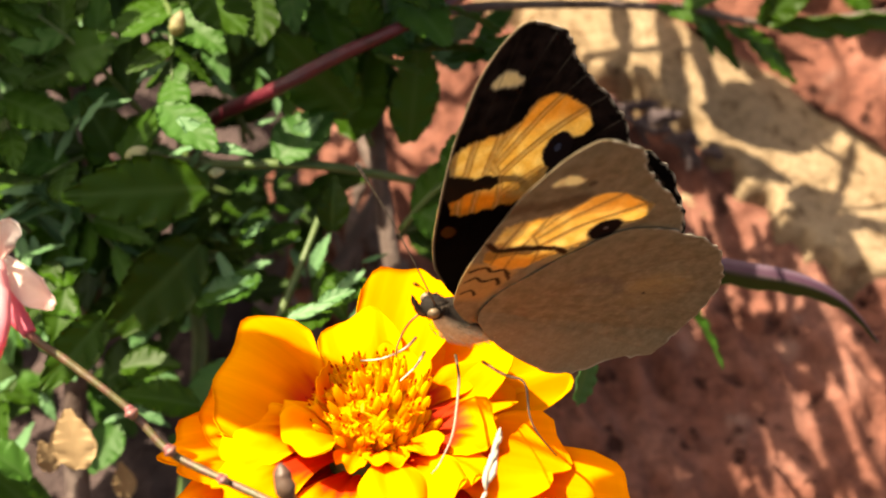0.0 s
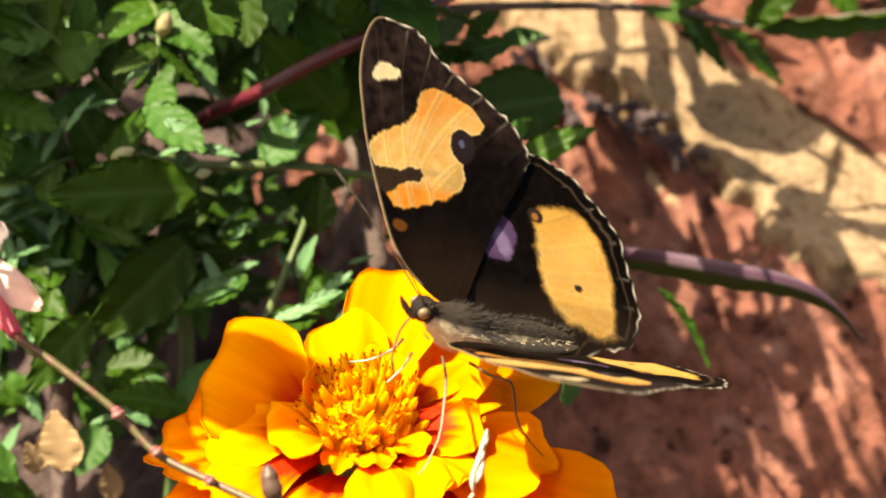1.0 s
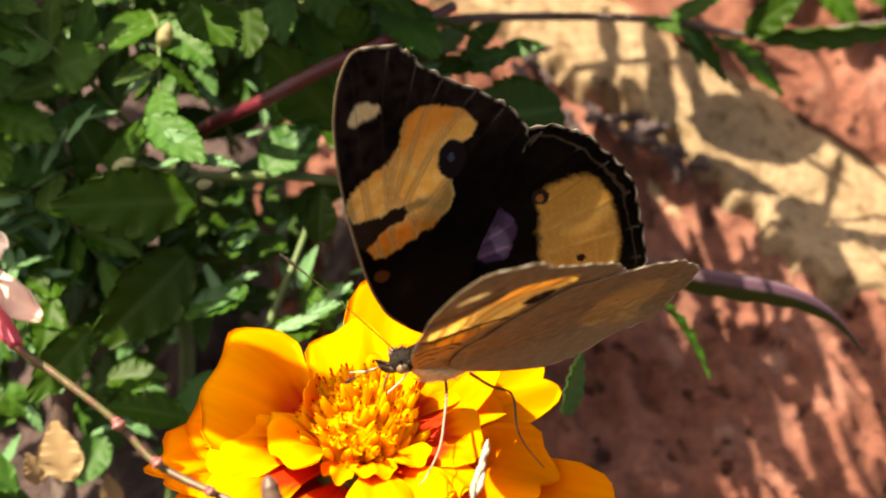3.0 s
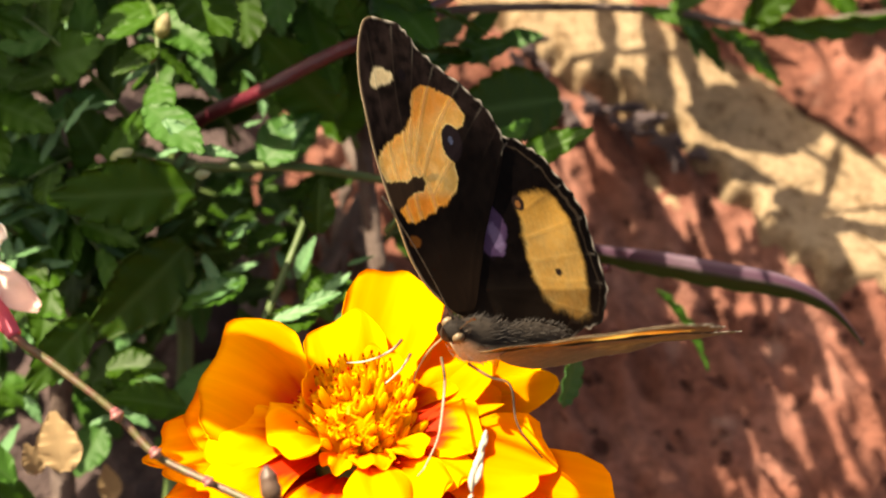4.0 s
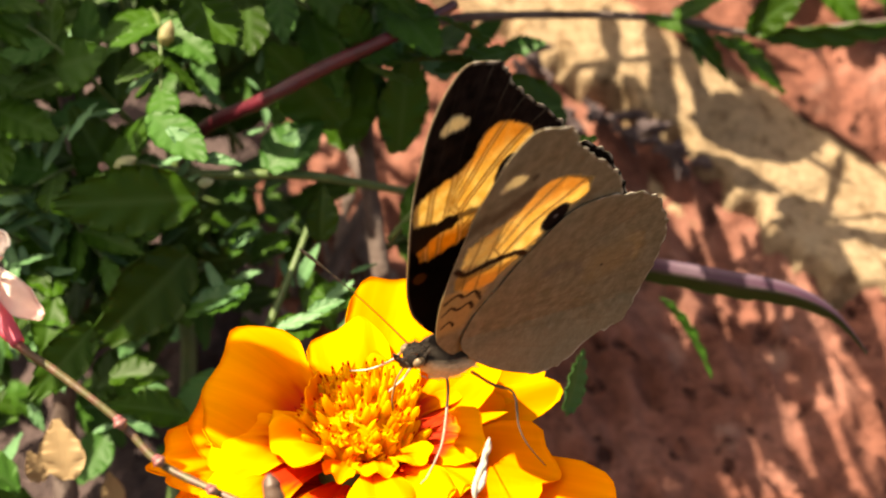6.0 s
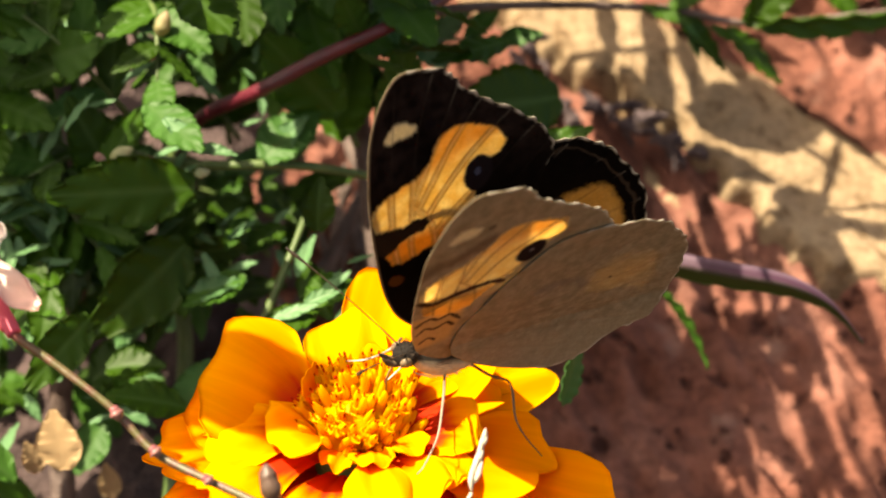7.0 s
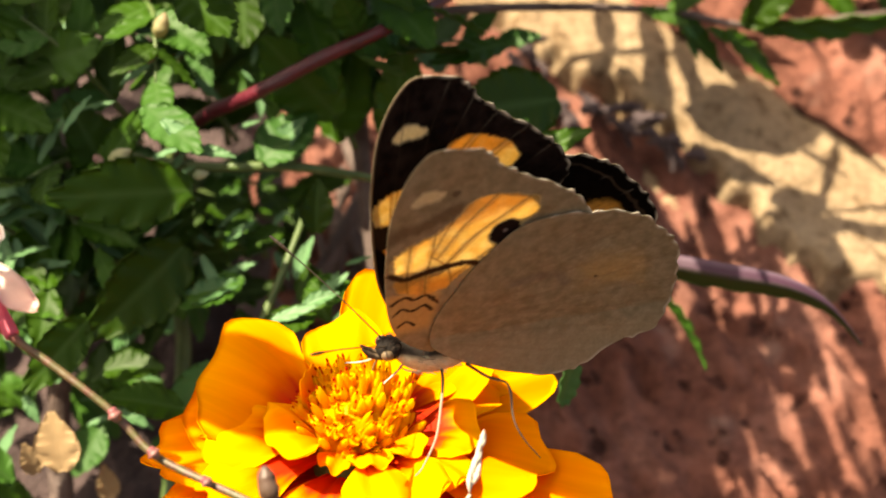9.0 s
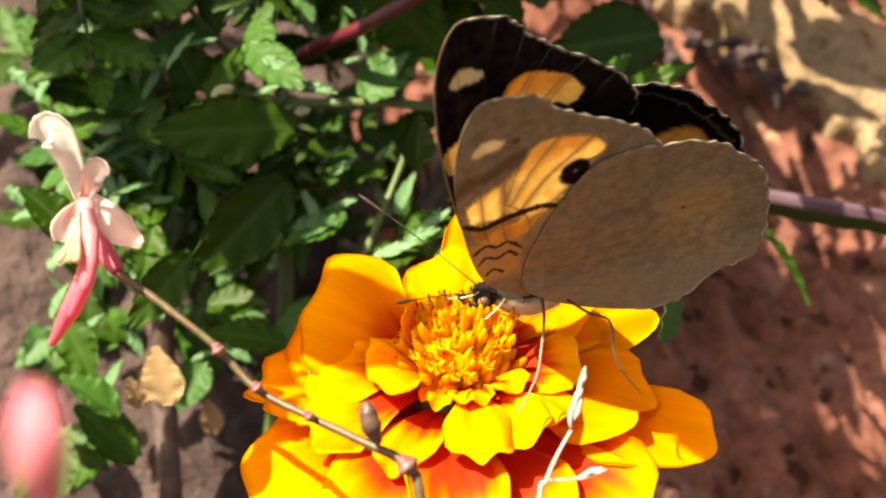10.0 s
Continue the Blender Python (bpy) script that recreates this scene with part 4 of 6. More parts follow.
        way = Vector((0.60, -0.65, 0.50)) if sd < 0 else Vector((0.68, 0.42, 0.60))
        root = Vector((5.4, sd * 0.45, 3.5))
        pts = [tuple(root + way * s * 13.0 + Vector((0, 0, 0.35 * math.sin(s * 3)))) for s in (0, 0.3, 0.6, 0.86, 0.93, 1.0)]
        av, af, al = tube(pts, [0.08, 0.055, 0.05, 0.06, 0.17, 0.17, 0.08], 7, 40)
        ring = 0.5 + 0.5 * np.sign(np.sin(al * 150))
        part("antenna", mesh("antenna", av, af, lerp(lerp((0.030, 0.022, 0.016), (0.12, 0.09, 0.06), ring * 0.5), (0.03, 0.02, 0.015), ease(0.84, 0.9, al))), M_LEG, body,
             "thin ringed antenna with a dark club")
    mv, mf, al = tube([(5.9, 0, 1.9), (6.3, 0, 0.2), (6.0, 0.1, -2.2), (5.4, 0.2, -3.6)], [0.11, 0.10, 0.09, 0.07], 6, 20)
    part("proboscis", mesh("proboscis", mv, mf, lerp((0.30, 0.18, 0.08), (0.40, 0.24, 0.10), al)), M_LEG, body, "thin brown drinking tube")
    wings = []
    for side in (1, -1):
        for fore in (False, True):
            name = "forewing" if fore else "hindwing"
            me = wing_mesh(name, FORE if fore else HIND, (0.8, 14.5) if fore else (-10.0, 6.0), side, fore)
            ob = part(name, me, M_WING, body, "black and yellow above, plain brown-grey beneath")
            ob.matrix_basis = hinge(FLIGHT[0], side, fore)
            wings.append((ob, side, fore))
    inv = Matrix.Translation(-fly.location)
    body.matrix_basis = inv @ body_pose(FLIGHT[0])
    # legs stay planted on the petals
    for pts, pale in (([(-0.1, -9.3, 1.0), (0.2, -11.1, 4.0), (0.0, -13.4, 7.0), (-0.4, -15.7, 9.0), (-1.5, -18.0, 10.0), (-2.1, -18.7, 10.0)], 0.45),
                      ([(-3.6, -7.8, -0.0), (-4.6, -8.7, 2.0), (-6.6, -9.5, 3.0), (-8.8, -9.7, 2.0)], 0.9), ([(-2.8, -9.0, 1.0), (-3.7, -10.3, 3.0), (-5.4, -11.8, 4.0)], 0.9),
                      ([(2.3, -9.8, 2.0), (4.1, -10.7, 6.0), (5.7, -11.2, 9.0), (6.1, -13.9, 10.0), (6.9, -15.5, 10.0), (8.4, -17.3, 9.0)], 0.02)):
        lv, lf, al = tube(in_bed(pts), [0.15, 0.13, 0.10, 0.08, 0.05], 7, 34, 0.2)
        lc = lerp((0.12, 0.075, 0.04), lerp((0.06, 0.035, 0.02), (0.62, 0.50, 0.38), pale), ease(0.15, 0.35, al))
        me = mesh("leg", lv, lf, lc)
        me.transform(inv)
        part("leg", me, M_LEG, fly, "slender jointed leg")
    return fly, body, wings


# ---- foliage ----
def leaflet_mesh(name, seed, teeth=9, slim=0.34, fold=0.22, droop=0.25, ragged=0.055):
    """A toothed leaflet of unit length (mm) along x, with a folded midrib and sunken side veins."""
    rng = random.Random(seed)
    ns, nt = 34, 11
    P, rib = np.zeros((ns, nt, 3)), []
    bend = rng.uniform(-0.10, 0.10)
    for i in range(ns):
        s = i / (ns - 1)
        wid = slim * (math.sin(math.pi * min(1, s * 0.92 + 0.06)) ** 0.85) * (1.12 - 0.45 * s)
        saw = (s * teeth) % 1.0
        wid *= 1 - ragged * (1.0 - saw) * 1.6 * (0.2 < s * 1.2 < 1.15)
        for j in range(nt):
            t = -1 + 2 * j / (nt - 1)
            lift = fold * abs(t) * wid * 1.0 - droop * s * s * 0.5
            wave = 0.018 * math.sin(abs(t) * 5 - s * teeth * 3.1) * abs(t)
            P[i, j] = (s + 0.05 * abs(t) * (saw - 0.3), t * wid + bend * s * s, lift + wave)
            rib.append(max(0.0, 1 - abs(t) * 6) * 0.8 + 0.25 * max(0, math.sin(abs(t) * 5 - s * teeth * 3.1) - 0.75))
    v, f = sheet(P * 10, 0.10)
    return mesh(name, v * 0.1, f, None, {"rib": np.array(rib + rib)})


LEAFLETS = [leaflet_mesh("leaflet", 11 + i, 8 + i % 4, 0.22 + 0.03 * (i % 4), 0.05 + 0.10 * (i % 3), 0.05 + 0.15 * (i % 3)) for i in range(8)]
BROAD = [leaflet_mesh("leaflet", 41 + i, 6, 0.30 + 0.03 * i, 0.12 + 0.1 * i, 0.15 + 0.1 * i, 0.02) for i in range(3)]
PALE = [leaflet_mesh("leaflet", 61 + i, 5 + i, 0.17 + 0.03 * i, 0.05 + 0.12 * i, 0.10 + 0.1 * i, 0.03) for i in range(4)]
for one in LEAFLETS + BROAD:
    one.materials.append(M_LEAF)
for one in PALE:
    one.materials.append(M_LIT_LEAF)


def leaf_pose(base, tip, face, width=1.0):
    """From base to tip (u, v, w in mm), its upper side towards face; the length scales the unit leaflet."""
    a, b = at(*base), at(*tip)
    x = (b - a)
    ln = x.length * 1000
    x.normalize()
    z = turned(*face)
    y = z.cross(x).normalized()
    z = x.cross(y)
    m = Matrix((x, y, z)).transposed().to_4x4()
    m.translation = a
    return m @ Matrix.Diagonal((ln, ln * width, ln, 1))


def stalk(name, parent, inv, pts, radii, mat, label="", sides=8, rough=0.15, n=None):
    v, f, _ = tube(in_bed(pts), radii, sides, n, rough, len(pts))
    me = mesh(name, v, f)
    me.transform(inv)
    return part(name, me, mat, parent, label)


def plant(name, label, category, u, v, w):
    ob = new(name)
    p = at(u, v, w)
    ob.location = (p.x, p.y, 0.0)
    tagged(ob, label, category)
    return ob, Matrix.Translation(-ob.location)


def spray(ob, inv, base, tip, rng, pairs=4, size=7.0, face=(0, 0.5, 0.85), mat=None, droop=3.0, slim=1.0):
    """A feathered leaf: a thin midrib with paired toothed leaflets and one at the end."""
    b, t = Vector(base), Vector(tip)
    f = Vector(face).normalized()
    mid = (b + t) / 2 + f * droop
    pts = [tuple(b), tuple(mid), tuple(t)]
    stalk("midrib", ob, inv, pts, [0.42, 0.3, 0.14], mat or M_STEM_GREEN, "", 6, 0.1, 14)
    c = spline(pts, 40)
    way = (t - b).normalized()
    out = f.cross(way).normalized()
    for i in range(pairs + 1):
        s = 0.22 + 0.78 * i / pairs
        p = Vector(c[min(39, int(s * 39))])
        ln = size * (0.7 + 0.5 * math.sin(math.pi * min(1, 0.25 + 0.6 * s))) * rng.uniform(0.8, 1.15)
        for sd in ((0,) if i == pairs else (1, -1)):
            d = way if sd == 0 else (way * rng.uniform(0.55, 0.9) + out * sd * rng.uniform(0.75, 1.0)).normalized()
            tilt = f + Vector((rng.uniform(-0.5, 0.5), rng.uniform(-0.5, 0.5), rng.uniform(-0.4, 0.4)))
            e = p + d * ln + f * rng.uniform(-0.35, 0.2) * ln
            one = part("leaflet", rng.choice(LEAFLETS), None, ob, "", inv @ leaf_pose(p, e, tilt, rng.uniform(0.85, 1.25) * slim))


def build_bush():
    """The marigold's own foliage and its neighbours, filling the bed behind the blossom."""
    rng = random.Random(21)
    bush, inv = plant("marigold_bush", "bushy marigold foliage with toothed feathered leaves and red stems", "plant", -28, 0, -45)
    # main stems
    for pts, rad, mat in (
        ([(-43.9, -37.0, -60.0), (-43.7, -13.5, -55.0), (-40.2, 1.3, -50.0), (-41.2, 15.0, -45.0), (-44.0, 30.4, -40.0)], [1.5, 1.4, 1.2, 1.0, 0.8], M_TWIG),
        ([(-32.0, 7.3, -60.0), (-27.3, 14.2, -48.0), (-19.7, 17.1, -40.0), (-13.5, 20.2, -38.0), (-5.1, 24.1, -38.0), (1.0, 28.0, -45.0)], [0.6, 0.8, 0.85, 0.8, 0.7, 0.6], M_STEM_RED),
        ([(-34.9, 10.8, -48.0), (-26.4, 9.4, -46.0), (-16.5, 9.4, -46.0), (-7.9, 8.3, -50.0), (-1.6, 7.2, -56.0)], [0.4, 0.55, 0.55, 0.5, 0.4], M_STEM_GREEN),
        ([(-24.8, -39.1, -74.0), (-25.1, -18.1, -74.0), (-23.9, -8.4, -76.0), (-22.3, 0.8, -78.0), (-21.8, 10.1, -80.0)], [2.2, 1.9, 1.7, 1.4, 1.0], M_TWIG),
        ([(-15.9, -18.4, -78.0), (-17.9, -8.4, -76.0), (-13.8, -0.6, -78.0), (-10.3, 7.2, -80.0)], [1.2, 1.2, 1.0, 0.7], M_TWIG),
        ([(-21.5, -12.4, -46.0), (-19.4, -7.4, -44.0), (-16.5, 0.1, -46.0), (-14.2, 7.0, -50.0)], [0.5, 0.5, 0.4, 0.3], M_STEM_GREEN),
        ([(-32.0, -30.4, -60.0), (-30.3, -10.6, -62.0), (-32.7, 1.4, -60.0), (-31.1, 12.5, -58.0)], [1.0, 0.9, 0.8, 0.6], M_STEM_GREEN),
        ([(2.4, -37.2, -66.0), (1.1, -17.7, -68.0), (3.1, 1.4, -64.0), (4.4, 16.1, -62.0), (7.6, 21.1, -58.0)], [0.9, 0.9, 0.7, 0.5, 0.4], M_STEM_GREEN),
    ):
        stalk("stem", bush, inv, pts, rad, mat, "", 9, 0.2)
    # leaflets that stand out: base, tip, facing, width
    for base, tip, face, wid in (
        ((-19.4, 9.8, -44.0), (-14.5, 16.2, -46.0), (0.2, 0.75, 0.6), 1.5),
        ((-30.7, 15.2, -33.0), (-24.4, 10.1, -28.0), (-0.2, 0.7, 0.65), 1.0),
        ((-33.6, 17.8, -42.0), (-30.0, 19.8, -40.0), (0, 0.8, 0.6), 1.6),
        ((-21.8, 3.6, -50.0), (-24.3, 0.6, -46.0), (0.2, 0.8, 0.5), 1.1),
        ((-18.2, 2.9, -52.0), (-21.6, -0.1, -48.0), (0.1, 0.8, 0.5), 1.1),
        ((-21.8, -2.5, -42.0), (-27.4, -6.3, -38.0), (0.1, 0.8, 0.55), 1.1),
        ((-13.2, -6.0, -30.0), (-18.4, -8.5, -26.0), (0.1, 0.85, 0.5), 1.2),
        ((-10.2, -2.9, -38.0), (-14.0, -5.6, -34.0), (0.2, 0.8, 0.55), 1.5),
        ((-45.2, 2.6, -46.0), (-40.9, -3.6, -40.0), (0.1, 0.75, 0.6), 1.6),
        ((-46.0, -3.6, -44.0), (-40.3, -6.9, -38.0), (0, 0.7, 0.7), 1.4),
        ((-26.2, 6.6, -36.0), (-40.6, 5.3, -30.0), (0.0, -0.1, 1.0), 1.25),
        ((-27.6, 0.7, -40.0), (-35.7, -9.4, -34.0), (0.3, -0.2, 0.9), 1.3),
        ((-26.3, 26.8, -30.0), (-20.8, 21.7, -26.0), (0, 0.75, 0.65), 1.5),
        ((-6.3, 28.0, -40.0), (-0.5, 22.1, -36.0), (0.1, 0.7, 0.7), 1.6),
        ((13.1, 17.2, -50.0), (2.2, 14.9, -44.0), (0.1, 0.15, 1.0), 1.4),
        ((7.3, 23.3, -48.0), (-0.9, 20.5, -44.0), (0.0, 0.7, 0.7), 0.8),
        ((6.1, 14.5, -52.0), (10.5, 13.9, -50.0), (0.0, 0.9, 0.4), 1.0),
        ((-5.3, 12.1, -50.0), (-4.0, 23.6, -44.0), (0.5, -0.1, 0.8), 1.3),
        ((-12.4, 12.9, -52.0), (-9.0, 23.8, -46.0), (-0.4, 0.0, 0.9), 1.2),
        ((-11.6, 15.2, -48.0), (-19.1, 23.1, -40.0), (-0.1, -0.1, 1.0), 1.2),
        ((-35.2, 6.9, -44.0), (-40.0, 15.7, -38.0), (0.4, 0.2, 0.9), 1.1),
        ((-37.6, 7.4, -42.0), (-31.5, 15.7, -38.0), (0.2, 0.4, 0.9), 0.8),
        ((-44.1, 8.7, -44.0), (-40.3, 3.7, -40.0), (0.2, 0.7, 0.6), 1.0),
        ((-44.4, 19.7, -42.0), (-36.6, 22.7, -36.0), (0.1, 0.1, 1.0), 1.2),
        ((-37.2, -7.1, -36.0), (-43.0, -14.6, -32.0), (0.3, 0.0, 0.9), 1.1),
        ((-27.6, -16.9, -40.0), (-34.5, -14.7, -34.0), (0.0, 0.5, 0.8), 1.1),
        ((-25.0, -12.3, -44.0), (-29.4, -18.2, -40.0), (0.4, 0.3, 0.8), 1.2),
        ((2.9, 21.6, -46.0), (-5.6, 22.6, -36.0), (-0.3, 0.8, 0.6), 0.55),
        ((4.7, 23.8, -46.0), (-1.4, 27.1, -38.0), (-0.3, 0.8, 0.6), 0.6),
        ((-8.7, 23.1, -40.0), (-10.9, 27.2, -34.0), (-0.4, 0.7, 0.6), 1.2),
        ((-4.0, 19.2, -44.0), (-8.7, 21.1, -38.0), (-0.4, 0.7, 0.6), 1.1),
        ((12.2, -15.6, -30.0), (15.0, -9.2, -34.0), (0.6, -0.4, 0.7), 0.9),
        ((25.0, -4.6, -58.0), (32.0, -12.6, -56.0), (0.95, -0.45, 0.15), 0.9),
    ):
        part("leaflet", rng.choice(LEAFLETS), None, bush, "", inv @ leaf_pose(base, tip, face, wid))


def build_buds():
    """Small closed buds on the bush behind."""
    rng = random.Random(12)
    for px, py, d, ln, turn, c0, c1 in ((218, 270, 34, 2.6, 25, (0.42, 0.46, 0.22), (0.60, 0.58, 0.40)), (262, 288, 36, 2.8, 15, (0.34, 0.20, 0.13), (0.50, 0.24, 0.20)),
                                        (180, 278, 36, 1.4, -30, (0.36, 0.20, 0.18), (0.50, 0.34, 0.32)), (325, 315, 36, 1.8, 10, (0.40, 0.48, 0.26), (0.60, 0.62, 0.46)),
                                        (360, 304, 36, 1.7, 10, (0.40, 0.48, 0.26), (0.60, 0.62, 0.46)), (290, 40, 38, 2.8, 70, (0.30, 0.30, 0.12), (0.44, 0.34, 0.22)),
                                        (270, 98, 38, 1.6, 20, (0.36, 0.20, 0.16), (0.48, 0.26, 0.22)), (48, 55, 42, 2.0, -80, (0.30, 0.12, 0.13), (0.42, 0.24, 0.25))):
        p = place(px, py, d)
        w = Vector((math.cos(radians(turn)), math.sin(radians(turn)), 0.2)) * ln / 2
        v, f, al = tube(in_bed([tuple(p - w), tuple(p), tuple(p + w)]), [0.25 * ln * 0.5, 0.34 * ln, 0.26 * ln, 0.06], 10, 14, 0.25, ln)
        ob = part("bud", mesh("bud", v, f, lerp(c0, c1, al)), M_SOFT)
        tagged(ob, "small pale closed bud among the leaves", "flower bud", "buds in the bush")


def place(px, py, d):
    """The spot d mm behind the blossom that the camera sees at picture place px, py."""
    k = (184 + d) / 3688
    return Vector(((px - 784) * k, (441 - py) * k, -d))


def on_bank(px, py):
    """The spot of the sloping bank that the camera sees at picture place px, py."""
    y = (441 - py) / 3688
    far = SLOPE_V * 274 / (SLOPE_V + SLOPE_W * y)
    return Vector(((px - 784) / 3688 * far, y * far, 184 - far))


# leaves coloured as sunlit: picture place across and down, depth, length and lie (degrees)
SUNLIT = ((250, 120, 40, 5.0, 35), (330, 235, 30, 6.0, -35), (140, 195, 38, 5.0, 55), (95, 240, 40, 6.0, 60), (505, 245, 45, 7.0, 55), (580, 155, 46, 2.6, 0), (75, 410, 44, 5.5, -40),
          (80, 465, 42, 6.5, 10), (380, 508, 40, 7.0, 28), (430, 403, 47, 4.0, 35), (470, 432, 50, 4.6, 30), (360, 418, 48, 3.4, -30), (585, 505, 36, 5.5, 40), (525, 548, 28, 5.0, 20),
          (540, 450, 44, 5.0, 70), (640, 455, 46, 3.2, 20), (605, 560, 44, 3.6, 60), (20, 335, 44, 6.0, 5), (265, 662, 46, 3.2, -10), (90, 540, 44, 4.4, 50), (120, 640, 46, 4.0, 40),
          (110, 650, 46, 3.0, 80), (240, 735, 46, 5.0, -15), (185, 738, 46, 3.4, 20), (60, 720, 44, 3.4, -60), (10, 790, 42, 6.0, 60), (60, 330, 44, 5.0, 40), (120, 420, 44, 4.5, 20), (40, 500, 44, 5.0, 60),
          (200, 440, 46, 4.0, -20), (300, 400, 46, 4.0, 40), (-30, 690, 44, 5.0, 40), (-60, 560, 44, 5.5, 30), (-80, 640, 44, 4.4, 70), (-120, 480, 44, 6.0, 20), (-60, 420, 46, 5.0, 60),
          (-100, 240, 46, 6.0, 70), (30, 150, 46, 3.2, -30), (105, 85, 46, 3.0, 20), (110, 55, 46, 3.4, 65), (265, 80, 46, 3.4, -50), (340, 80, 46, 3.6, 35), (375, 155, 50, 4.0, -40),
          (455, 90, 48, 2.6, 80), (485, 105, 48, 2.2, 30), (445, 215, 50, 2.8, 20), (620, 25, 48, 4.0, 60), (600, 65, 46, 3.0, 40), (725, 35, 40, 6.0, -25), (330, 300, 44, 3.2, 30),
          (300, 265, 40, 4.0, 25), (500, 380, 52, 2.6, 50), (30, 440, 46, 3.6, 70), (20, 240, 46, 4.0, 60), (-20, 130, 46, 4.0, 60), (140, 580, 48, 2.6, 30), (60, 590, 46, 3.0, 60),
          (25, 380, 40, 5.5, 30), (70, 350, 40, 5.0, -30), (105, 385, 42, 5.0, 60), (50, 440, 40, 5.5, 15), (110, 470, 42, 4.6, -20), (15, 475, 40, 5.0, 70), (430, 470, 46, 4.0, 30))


def build_lit_leaves():
    """Small leaves of the herb, given a paler colour to look sunlit."""
    rng = random.Random(77)
    herb, inv = plant("lit_herb", "herb with small leaves coloured pale mint-green to look sunlit", "plant", -40, -10, -48)
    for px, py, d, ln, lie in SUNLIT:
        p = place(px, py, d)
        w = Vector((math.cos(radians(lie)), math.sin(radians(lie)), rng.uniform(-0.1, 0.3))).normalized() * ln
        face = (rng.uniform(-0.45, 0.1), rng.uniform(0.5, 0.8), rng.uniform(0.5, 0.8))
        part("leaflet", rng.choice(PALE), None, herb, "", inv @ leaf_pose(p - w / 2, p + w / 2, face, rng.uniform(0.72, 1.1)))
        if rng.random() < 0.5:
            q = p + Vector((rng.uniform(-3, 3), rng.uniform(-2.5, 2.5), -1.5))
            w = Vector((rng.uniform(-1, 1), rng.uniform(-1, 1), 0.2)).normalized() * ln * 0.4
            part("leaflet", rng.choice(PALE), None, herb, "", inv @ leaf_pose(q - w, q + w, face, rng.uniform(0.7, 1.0)))


